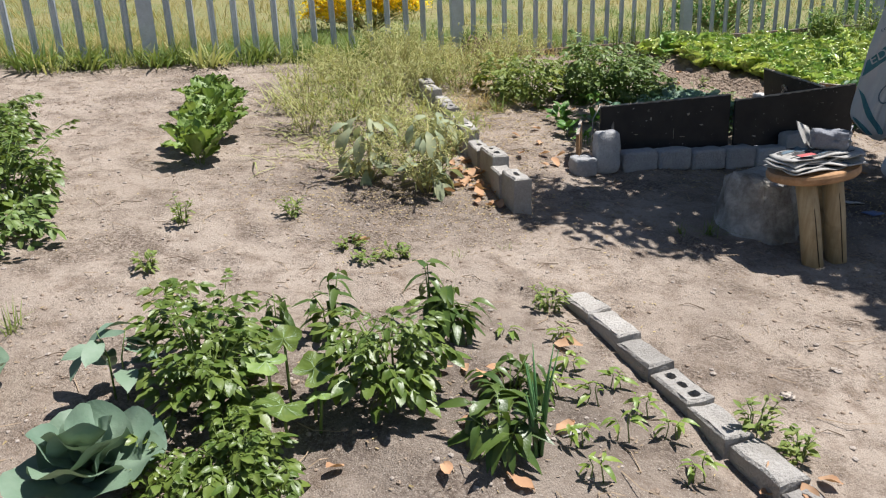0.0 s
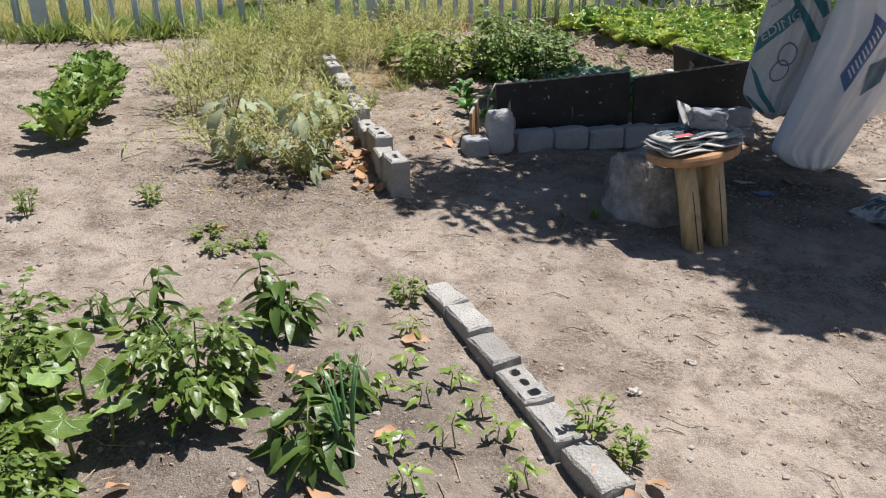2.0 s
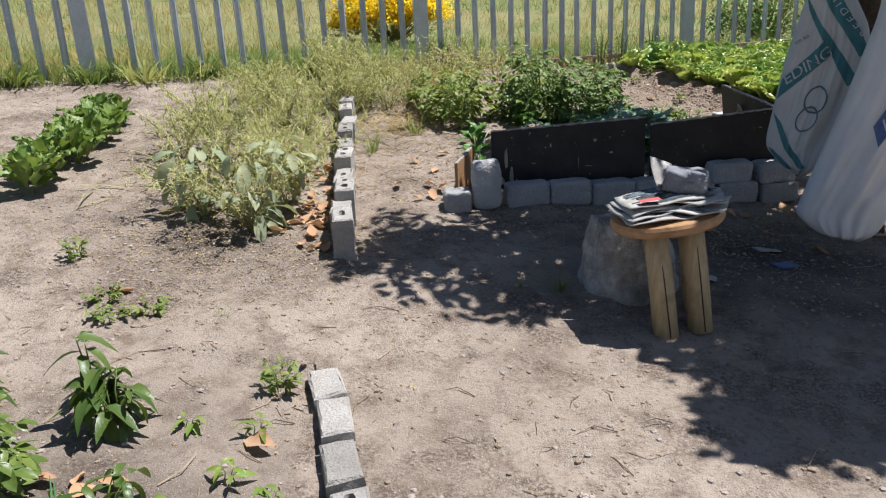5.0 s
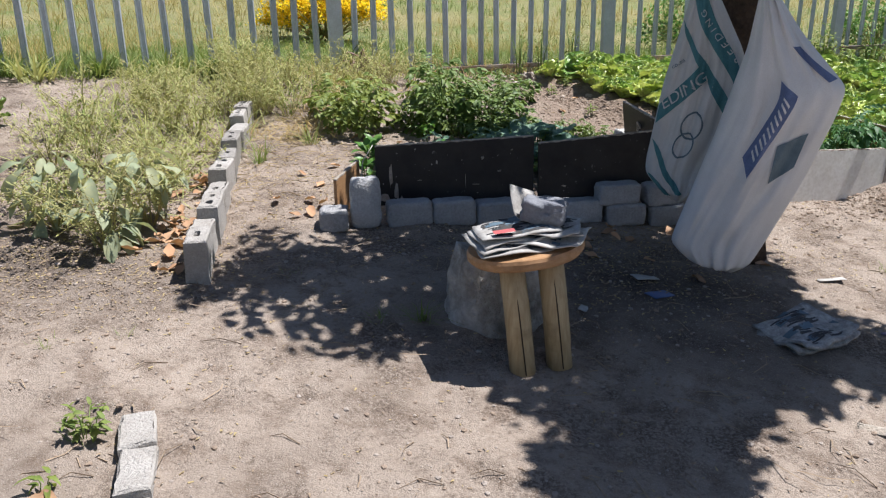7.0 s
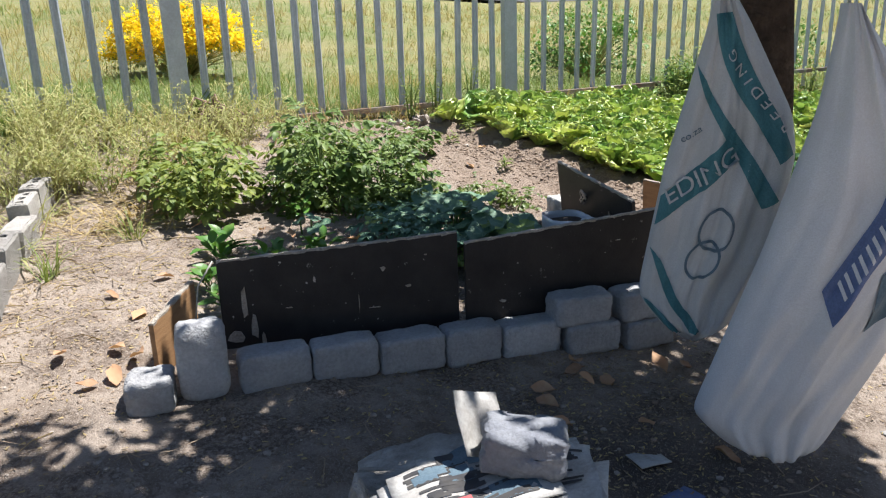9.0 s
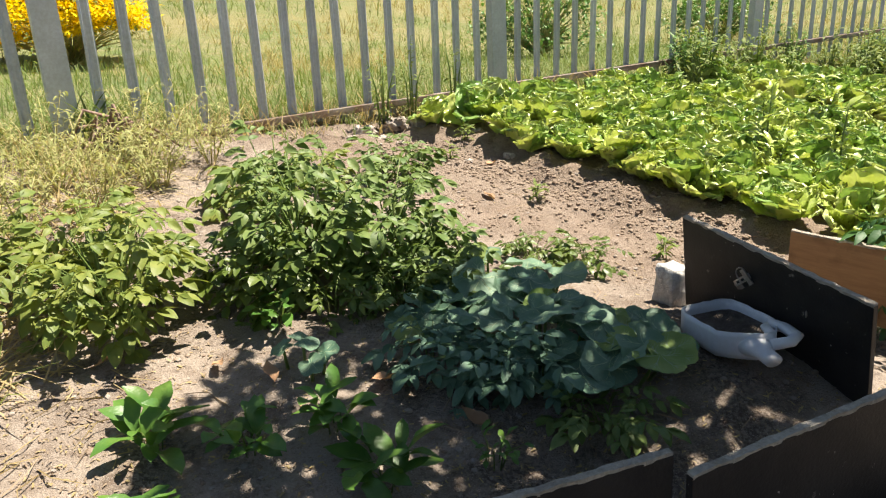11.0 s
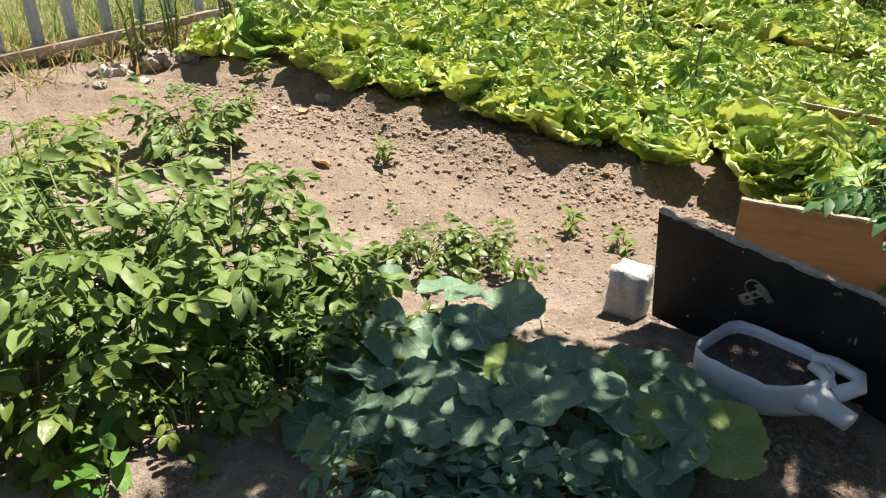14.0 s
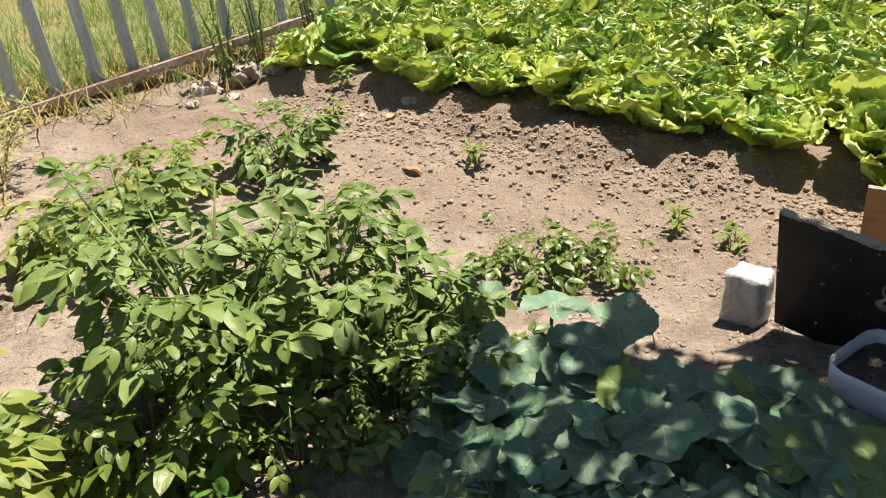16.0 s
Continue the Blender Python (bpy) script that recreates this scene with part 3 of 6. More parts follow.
def lump(lx, ly, lz, seed, mat, rounding=0.75, rough=0.006):
    """A worn block: a box with well rounded, uneven edges, on z = 0."""
    bm = bmesh.new()
    bmesh.ops.create_cube(bm, size=2.0)
    bmesh.ops.subdivide_edges(bm, edges=bm.edges[:], cuts=7, use_grid_fill=True)
    e = 2 / (1 - rounding + 0.12) if rounding < 1 else 2
    for q in bm.verts:
        x, y, z = q.co
        r = (abs(x) ** e + abs(y) ** e + abs(z) ** e) ** (1 / e)
        p = Vector((x, y, z)) / r
        n = noise.noise_vector(p * 2.2 + Vector((seed * 5.3, 1, 2))) * rough * 1.6 + noise.noise_vector(p * 9 + Vector((seed, 4, 2))) * rough * 0.6
        q.co = Vector((p.x * lx / 2, p.y * ly / 2, (p.z + 1) * lz / 2)) + n
    return mesh_of(bm, "block", mat, True)


def edging_brick(l, holes, x, y, yaw, seed, sink=0.038, tilt=0.0, label="weathered grey cement brick edging the bed"):
    ob = new("brick", pierced_brick(l, 0.106, 0.095, holes, seed))
    ob.matrix_basis = pose(x, y, land_z(x + 0.12, y + 0.05) - sink, tilt, 0, yaw)
    tagged(ob, label, "brick", "bricks edging the vegetable bed")


def build_edging():
    """A row of cement bricks on edge along the near bed."""
    rng = random.Random(8)
    a, b = Vector((0.765, 3.42)), Vector((1.335, 2.01))
    d = (b - a).normalized()
    at = 0.0
    for i, (l, holes) in enumerate([(0.2, 0), (0.22, 0), (0.21, 0), (0.222, 3), (0.2, 0), (0.215, 0), (0.222, 2), (0.222, 0), (0.222, 0), (0.222, 2), (0.22, 0), (0.22, 0)]):
        p = a + d * (at + l / 2) + Vector((0.915, 0.4)) * rng.uniform(-0.008, 0.008)
        yaw = math.degrees(math.atan2(d.y, d.x)) - 90 + rng.uniform(-2.5, 2.5)
        word = "pierced grey cement brick edging the bed" if holes else "chipped grey cement brick edging the bed"
        edging_brick(l, holes, p.x + 0.045, p.y + 0.02, yaw, 30 + i, rng.uniform(0.055, 0.064) if i else 0.068, 0, word)
        at += l + rng.uniform(0.0, 0.005)


build_edging()


def build_low_wall():
    """A dry-laid row of upright hollow blocks."""
    rng = random.Random(12)
    a, b = Vector((0.63, 4.365)), Vector((-0.05, 7.0))
    d = (b - a).normalized()
    at = 0.0
    for i, (l, h, holes) in enumerate([(0.22, 0.22, 1), (0.2, 0.17, 0), (0.29, 0.21, 2), (0.3, 0.15, 1), (0.29, 0.2, 2), (0.29, 0.17, 1), (0.3, 0.2, 2), (0.29, 0.17, 0), (0.3, 0.2, 3), (0.3, 0.19, 3)]):
        p = a + d * (at + l / 2)
        ob = new("hollow_block", pierced_brick(l, 0.098, h * 0.84 + 0.03, holes, 60 + i))
        ob.matrix_basis = pose(p.x + rng.uniform(-0.012, 0.012), p.y, land_z(p.x, p.y) - 0.03, 0, rng.uniform(-2, 2), math.degrees(math.atan2(d.y, d.x)) - 90 + rng.uniform(-4, 4))
        tagged(ob, "pale grey hollow cement block standing in a low dry wall", "block", "blocks of the low garden wall")
        at += l + rng.uniform(0.0, 0.012)


build_low_wall()


def worn_block(x, y, yaw, lx, ly, lz, seed, label, z=None, rounding=0.72):
    ob = new("cement_block", lump(lx, ly, lz, seed, M_CEMENT_GREY, rounding, 0.005))
    ob.matrix_basis = pose(x, y, land_z(x, y) - 0.012 if z is None else z, 0, 0, yaw)
    tagged(ob, label, "block", "worn cement blocks along the black boards")
    return ob


def build_block_row():
    grey = "worn grey cement block lying along the black board"
    worn_block(1.05, 5.16, 12, 0.145, 0.16, 0.115, 1, "small grey cement block with worn corners on the sand", rounding=0.92)
    worn_block(1.205, 5.235, 14, 0.16, 0.1, 0.27, 2, "tall rounded grey cement block standing on end", rounding=0.78)
    x, y, yaw = 1.30, 5.27, 17
    for i, l in enumerate((0.25, 0.24, 0.25, 0.23, 0.25)):
        c, s = math.cos(radians(yaw)), math.sin(radians(yaw))
        worn_block(x + c * l / 2, y + s * l / 2 + 0.02, yaw, l - 0.006, 0.12, 0.135 + 0.008 * (i % 2), 5 + i, grey, rounding=0.93)
        x, y = x + c * l, y + s * l
    worn_block(x + 0.13, y + 0.02, 12, 0.22, 0.13, 0.125, 14, grey, rounding=0.94)
    z = land_z(x + 0.13, y + 0.03) + 0.108
    worn_block(x + 0.09, y + 0.03, 14, 0.235, 0.13, 0.115, 15, "worn grey cement block with white splashes on another", z, 0.94)
    worn_block(x + 0.37, y + 0.08, 16, 0.22, 0.13, 0.115, 16, grey, rounding=0.94)
    worn_block(x + 0.35, y + 0.1, 19, 0.22, 0.13, 0.12, 17, "grey cement block stacked on another", land_z(x + 0.37, y + 0.1) + 0.098, 0.94)
    ob = new("white_block", lump(0.092, 0.1, 0.15, 21, M_LIMED, 0.97, 0.0045))
    ob.matrix_basis = pose(2.735, 6.985, land_z(2.735, 6.985) - 0.01, 0, 3, 20)
    tagged(ob, "lime-white cement block with a greyed face beside the leaning black board", "block")


build_block_row()


# ---- boards round the bed ----
def board(name, p, q, top_p, top_q, height, mat, label, lean=0.0, thick=0.018):
    """An upright board from p to q with a chipped pale rim along its top."""
    p, q = Vector(p), Vector(q)
    l = (q - p).length
    yaw = math.degrees(math.atan2(q.y - p.y, q.x - p.x))
    slope = math.degrees(math.atan2(top_q - top_p, l))
    thing = new(name)
    thing.matrix_basis = pose((p.x + q.x) / 2, (p.y + q.y) / 2, (top_p + top_q) / 2, 0, 0, yaw) @ pose(0, 0, 0, lean) @ pose(0, 0, -height)
    tagged(thing, label, "board")
    shear = math.tan(radians(slope))
    bm = box(l, thick, height - 0.007, 0.002)
    for v in bm.verts:
        v.co.z += shear * v.co.x
    part("panel", mesh_of(bm, "panel", mat), thing)
    bm = bmesh.new()
    bmesh.ops.create_grid(bm, x_segments=60, y_segments=2, size=0.5)
    for v in bm.verts:
        x, y = v.co.x * (l - 0.002), v.co.y * (thick - 0.001)
        y += 0.003 * noise.noise((x * 40, y * 90, l)) * (1 if abs(v.co.y) > 0.3 else 0)
        v.co = Vector((x, y, 0.006 + 0.003 * noise.noise((x * 30, y * 60, l + 3)) + shear * x))
    up = bmesh.ops.extrude_face_region(bm, geom=bm.faces[:])
    for v in [g for g in up["geom"] if isinstance(g, bmesh.types.BMVert)]:
        v.co.z -= 0.009
    rim = mesh_of(bm, "rim", M_EDGE)
    part("rim", rim, thing, "chipped pale board edge", pose(0, 0, height - 0.007))
    return thing, l


def chip(thing, x, z, pts, y=-0.0135):
    """A flake of bare board on the face of a panel."""
    bm = bmesh.new()
    top = [bm.verts.new((x + a, y, z + b)) for a, b in pts]
    low = [bm.verts.new((x + a, y + 0.004, z + b)) for a, b in pts]
    bm.faces.new(top)
    for i in range(len(pts)):
        j = (i + 1) % len(pts)
        bm.faces.new((top[i], low[i], low[j], top[j]))
    part("chip", mesh_of(bm, "chip", M_EDGE), thing, "bare board under a chip")


def flake(rng, w, h):
    n = 7
    return [(0.5 * w * math.cos(6.283 * k / n) * rng.uniform(0.4, 1.1), 0.5 * h * math.sin(6.283 * k / n) * rng.uniform(0.4, 1.1)) for k in range(n)]


def build_boards():
    rng = random.Random(3)
    a, l = board("black_board", (1.205, 5.55), (2.085, 5.668), 0.573, 0.612, 0.42, M_BLACKBOARD, "black coated board with white chips, on edge in soil", -2)
    chip(a, -0.36, 0.24, flake(rng, 0.035, 0.18))
    chip(a, -0.33, 0.13, flake(rng, 0.03, 0.13))
    chip(a, -0.4, 0.1, flake(rng, 0.07, 0.06))
    chip(a, -0.30, 0.08, flake(rng, 0.02, 0.09))
    for x, z, w, h in ((0.155, 0.32, 0.022, 0.022), (0.25, 0.245, 0.03, 0.012), (0.06, 0.2, 0.004, 0.09), (0.12, 0.17, 0.05, 0.004), (-0.1, 0.3, 0.012, 0.03), (0.32, 0.36, 0.02, 0.006), (-0.2, 0.2, 0.03, 0.006)):
        chip(a, x, z, flake(rng, w, h))
    b, l = board("black_board", (2.11, 5.645), (2.98, 5.86), 0.575, 0.63, 0.42, M_BLACKBOARD, "black coated board on edge beside its neighbour", -2)
    chip(b, -0.3, 0.14, flake(rng, 0.03, 0.016))
    chip(b, 0.2, 0.33, flake(rng, 0.03, 0.005))
    c, l = board("leaning_board", (2.727, 6.90), (2.925, 6.215), 0.63, 0.565, 0.34, M_BLACKBOARD, "black coated board with a torn hinge, leaning on edge", 7)
    hinge = part("hinge", mesh_of(box(0.078, 0.006, 0.02, 0.002), "hinge", M_STEEL), c, "bent steel hinge", pose(-0.08, -0.018, 0.22, 0, -40, 0))
    part("hinge_plate", mesh_of(box(0.018, 0.005, 0.056, 0.002), "hinge_plate", M_STEEL), hinge, "", pose(0.034, -0.005, -0.018, 8, 0, 0))
    for hx in (-0.018, 0.006):
        part("slot", mesh_of(box(0.011, 0.002, 0.008, 0), "slot", M_INK), hinge, "dark slot", pose(hx, -0.004, 0.006))
    cup = Heap()
    ring = [(0.022 * math.cos(0.45 * k), 0.022 * math.sin(0.45 * k)) for k in range(15)]
    cup.add(tube([(0.012 + a, -0.002, 0.026 + b) for a, b in ring], [0.0022] * 15, 6))
    part("hinge_cup", cup.mesh("hinge_cup", M_STEEL), hinge)
    stain = part("rust_stain", mesh("rust_stain", [(x, 0, z) for x, z in flake(rng, 0.045, 0.035)], [tuple(range(7))[::-1]], M_RUST), c, "rusty stain under the hinge", pose(-0.105, -0.0125, 0.2))
    chip(c, 0.15, 0.2, flake(rng, 0.006, 0.03))
    d, l = board("brown_board", (3.245, 7.06), (3.72, 6.36), 0.475, 0.47, 0.3, M_BROWNBOARD, "brown wood-grain board on edge in front of the lettuce", 3)
    w, l = board("white_board", (3.72, 6.30), (4.86, 6.92), 0.40, 0.31, 0.36, M_WHITEBOARD, "white board with grey drips edging the tomato bed", 0)
    for x in (0.18, 0.23):
        chip(w, x, 0.2, [(-0.01, 0.13), (0.012, 0.13), (0.0, -0.1), (-0.03, -0.16)], -0.0125)
    for o in w.children:
        if o.name.startswith("chip"):
            o.data.materials[0] = M_GREYBOARD
            o["label"] = "grey drip"
    board("brown_board", (4.86, 6.94), (4.4, 7.75), 0.36, 0.42, 0.36, M_BROWNBOARD, "reddish brown board closing the end of the bed", 0)
    board("grey_board", (4.95, 7.62), (6.3, 7.9), 0.37, 0.28, 0.34, M_GREYBOARD, "dark grey board on edge by the lettuce bed", 0)
    log = Heap()
    log.add(tube([(0, 0, -0.05), (0.01, 0, 0.12), (-0.01, 0.01, 0.25), (0.01, 0, 0.36)], [0.06, 0.055, 0.06, 0.05], 9))
    ob = new("log_post", log.mesh("log_post", M_BARK))
    ob.location = (4.91, 6.86, land_z(4.91, 6.9))
    tagged(ob, "rough brown bark-covered log standing at the board's end", "post")
    thing, l = board("end_board", (1.03, 5.30), (1.09, 5.62), 0.44, 0.48, 0.27, M_BROWNBOARD, "short weathered brown board closing the bed's end", 0)


build_boards()


# ---- stool, stump, papers ----
def build_stool():
    x, y = 2.04, 4.14
    g = land_z(x, y)
    stool = new("stool")
    stool.location = (x, y, g)
    tagged(stool, "home-made wooden stool with a thick round seat on pole legs", "stool")
    seat_h = 0.478 - g
    bm = bmesh.new()
    rings = [(0.0, 0.96), (0.012, 1.0), (0.03, 1.0), (0.042, 0.97)]
    n = 36
    loops = []
    for z, k in rings:
        loop = []
        for i in range(n):
            a = 2 * math.pi * i / n
            r = 0.222 * k * (1 + 0.025 * math.sin(2 * a + 0.6) + 0.012 * math.sin(5 * a))
            loop.append(bm.verts.new((r * math.cos(a), 0.86 * r * math.sin(a), z)))
        loops.append(loop)
    for a, b in zip(loops, loops[1:]):
        for i in range(n):
            bm.faces.new((a[i], a[(i + 1) % n], b[(i + 1) % n], b[i]))
    bm.faces.new(loops[0][::-1])
    bm.faces.new(loops[-1])
    part("seat", mesh_of(bm, "seat", M_SEAT, False), stool, "thick honey-coloured round wooden seat", pose(0, 0, seat_h - 0.042, 1, -6, 10))
    for fx, fy, tx, ty in ((-0.005, -0.13, -0.06, -0.05), (0.136, -0.06, 0.085, -0.01), (0.14, 0.11, 0.09, 0.1)):
        fz = land_z(x + fx, y + fy) - g
        h = Heap()
        h.add(tube([(fx, fy, fz - 0.005), ((fx + tx) / 2, (fy + ty) / 2, seat_h / 2), (tx, ty, seat_h - 0.04)], [0.05, 0.049, 0.048], 14))
        leg = part("leg", h.mesh("leg", M_POLE), stool, "yellowish peeled pole leg with a long crack")
        c = Heap()
        c.add(tube([(fx + 0.012, fy - 0.0485, fz + 0.01), ((fx + tx) / 2 + 0.009, (fy + ty) / 2 - 0.0475, seat_h / 2), (tx + 0.012, ty - 0.0465, seat_h - 0.06)], [0.0025, 0.003, 0.002], 5))
        part("crack", c.mesh("crack", M_CRACK), leg, "dark drying crack")
    return seat_h + g


SEAT_Z = build_stool()


def build_stump():
    x, y = 1.9, 4.46
    bm = bmesh.new()
    n, rings = 40, 14
    loops = []
    for k in range(rings + 1):
        t = k / rings
        z = -0.06 + t * 0.35
        loop = []
        for i in range(n):
            a = 2 * math.pi * i / n
            r = 0.205 * (1.1 - 0.28 * t) * (1 + 0.07 * math.sin(3 * a + 1) + 0.04 * math.sin(7 * a + 4 * t))
            p = Vector((r * math.cos(a), r * math.sin(a), z))
            p += noise.noise_vector(p * 9) * 0.022 + noise.noise_vector(p * 26) * 0.008
            if k == rings:
                p.z += 0.03 * math.sin(2 * a + 0.5)
            loop.append(bm.verts.new(p))
        loops.append(loop)
    for a, b in zip(loops, loops[1:]):
        for i in range(n):
            bm.faces.new((a[i], a[(i + 1) % n], b[(i + 1) % n], b[i]))
    top = bm.verts.new((0.0, 0.0, 0.3))
    for i in range(n):
        bm.faces.new((loops[-1][i], loops[-1][(i + 1) % n], top))
    ob = new("tree_stump", mesh_of(bm, "tree_stump", M_STUMP, True))
    ob.location = (x, y, land_z(x, y))
    tagged(ob, "weathered ash-grey tree stump on the sand beside the stool", "stump")


build_stump()


def sheet(w, l, seed, lift=0.01, cols=9, rows=9, thick=0.0015):
    """A crumpled sheet or folded paper."""
    v = []
    for s in (1, -1):
        for r in range(rows):
            for c in range(cols):
                x, y = (c / (cols - 1) - 0.5) * w, (r / (rows - 1) - 0.5) * l
                e = max(abs(x) / w, abs(y) / l) * 2
                z = lift * noise.noise((x * 9, y * 9, seed)) + lift * 1.2 * max(0, e - 0.6) * noise.noise((x * 5, y * 5, seed + 7)) + s * thick
                v.append((x + 0.01 * noise.noise((y * 8, seed, 1)), y + 0.01 * noise.noise((x * 8, seed, 2)), z))
    k = rows * cols
    f = grid_faces(rows, cols) + [[i + k for i in q[::-1]] for q in grid_faces(rows, cols)]
    rim = list(range(cols)) + [r * cols + cols - 1 for r in range(1, rows)] + [(rows - 1) * cols + c for c in range(cols - 2, -1, -1)] + [r * cols for r in range(rows - 2, 0, -1)]
    for a, b in zip(rim, rim[1:] + rim[:1]):
        f.append([a, a + k, b + k, b])
    return mesh("sheet", v, f, M_PAPER, True)


def printing(w, l, seed, lift, parent, rng, count=16, rise=0.004):
    """Bars of print that lie on a sheet; none can be read."""
    h = Heap()
    for i in range(count):
        bx, by = rng.uniform(-0.42, 0.2) * w, rng.uniform(-0.42, 0.42) * l
        bw, bl = rng.uniform(0.1, 0.28) * w, rng.choice((0.008, 0.008, 0.012, 0.03))
        n = 4
        v = []
        for r in (0, 1):
            for c in range(n):
                x, y = bx + bw * c / (n - 1), by + bl * r
                e = max(abs(x) / w, abs(y) / l) * 2
                v.append((x, y, lift * noise.noise((x * 9, y * 9, seed)) + lift * 1.2 * max(0, e - 0.6) * noise.noise((x * 5, y * 5, seed + 7)) + rise))
        if bl > 0.02:
            part("picture", mesh("picture", v, grid_faces(2, n), M_SLATE if i % 3 else M_INK), parent)
        else:
            h.add((np.array(v), grid_faces(2, n)))
    tagged(part("print", h.mesh("print", M_INK), parent), kind="stuff")


def build_papers():
    rng = random.Random(17)
    z = SEAT_Z + 0.004
    for i, (dx, dy, yaw, w, l) in enumerate(((-0.03, -0.02, 18, 0.34, 0.25), (0.07, 0.0, -16, 0.3, 0.24), (-0.05, -0.01, 26, 0.33, 0.22), (0.03, 0.02, 4, 0.34, 0.22), (-0.05, 0.0, 22, 0.3, 0.2), (0.06, 0.01, -8, 0.28, 0.2), (-0.04, -0.01, 14, 0.3, 0.19))):
        paper = new("newspaper", sheet(w, l, i // 2 + 2, 0.02, 13, 13, thick=0.0022))
        paper.matrix_basis = pose(2.04 + dx, 4.14 + dy, z + 0.012 + 0.1 * dx + 0.0085 * i, 0, -5, yaw)
        tagged(paper, "crumpled old newspaper sheets piled on the stool", "newspaper", "newspapers on the stool")
        printing(w, l, i // 2 + 2, 0.02, paper, rng, 60)
    bar = part("red_heading", mesh("red_heading", [(-0.1, -0.09, 0.018), (-0.02, -0.09, 0.018), (-0.02, -0.05, 0.018), (-0.1, -0.05, 0.018)], [(0, 1, 2, 3)], M_REDINK), paper)
    roll = new("grey_stone", lump(0.16, 0.11, 0.085, 31, M_BUNDLE, 0.93, 0.008))
    roll.matrix_basis = pose(2.1, 4.16, z + 0.078, 0, 4, -12)
    tagged(roll, "angular grey stone weighing down the newspapers", "stone")
    tip = new("paper_scrap", sheet(0.13, 0.13, 44, 0.02, 7, 7))
    tip.matrix_basis = pose(2.03, 4.25, z + 0.12, 50, 22, 40)
    tagged(tip, "cream torn paper sticking up from the pile", "paper")
    # folded newspaper on the sand
    x, y = 3.20, 4.47
    for i in range(3):
        me = sheet(0.36 - 0.02 * i, 0.27, 60 + i, 0.036, 13, 13, thick=0.007)
        me.materials[0] = M_PAPER_OLD
        paper = new("newspaper", me)
        paper.matrix_basis = pose(x + 0.01 * i, y, land_z(x, y) + 0.012 + 0.014 * i, 2, -4, 24 + 5 * i)
        tagged(paper, "folded dirty newspaper lying on the sand", "newspaper", "newspapers on the ground")
        if i == 2:
            printing(0.32, 0.27, 62, 0.036, paper, rng, 60, 0.0095)
    for i, (x, y, w, l, yaw, mat, label) in enumerate(((2.62, 4.93, 0.12, 0.09, 20, M_PAPER, "small pale paper card on shaded soil"), (2.66, 4.74, 0.12, 0.07, 40, M_BLUE, "small blue printed card on shaded soil"), (3.55, 5.1, 0.14, 0.05, 10, M_PAPER, "white paper scrap on the sand"), (2.30, 4.55, 0.06, 0.04, 70, M_PAPER, "white paper scrap on shaded soil"),
                                                  (3.62, 4.55, 0.11, 0.06, -20, M_PURPLE, "purple sweet wrapper on the sand"), (3.26, 3.80, 0.15, 0.045, -25, M_EDGE, "pale wood chip on the sand"), (0.67, 2.44, 0.07, 0.05, 30, M_PAPER, "cream torn paper scrap on the bed"), (0.98, 2.15, 0.03, 0.025, 10, M_PAPER, "white paper scrap on the bed"))):
        me = sheet(w, l, 80 + i, 0.008, 6, 6)
        me.materials[0] = mat
        ob = new("paper_scrap", me)
        ob.matrix_basis = pose(x, y, ground_z(x, y) + 0.006, rng.uniform(-6, 6), rng.uniform(-6, 6), yaw)
        tagged(ob, label, "litter")


build_papers()


# ---- hanging sacks ----
def smoothline(pts, n):
    """n points along a polyline given as (a, z), eased."""
    p = np.array(pts, float)
    d = np.concatenate([[0], np.cumsum(np.linalg.norm(np.diff(p, axis=0), axis=1))])
    t = np.linspace(0, d[-1], n)
    q = np.stack([np.interp(t, d, p[:, k]) for k in range(2)], 1)
    for _ in range(2):
        q[1:-1] = 0.25 * q[:-2] + 0.5 * q[1:-1] + 0.25 * q[2:]
    return q


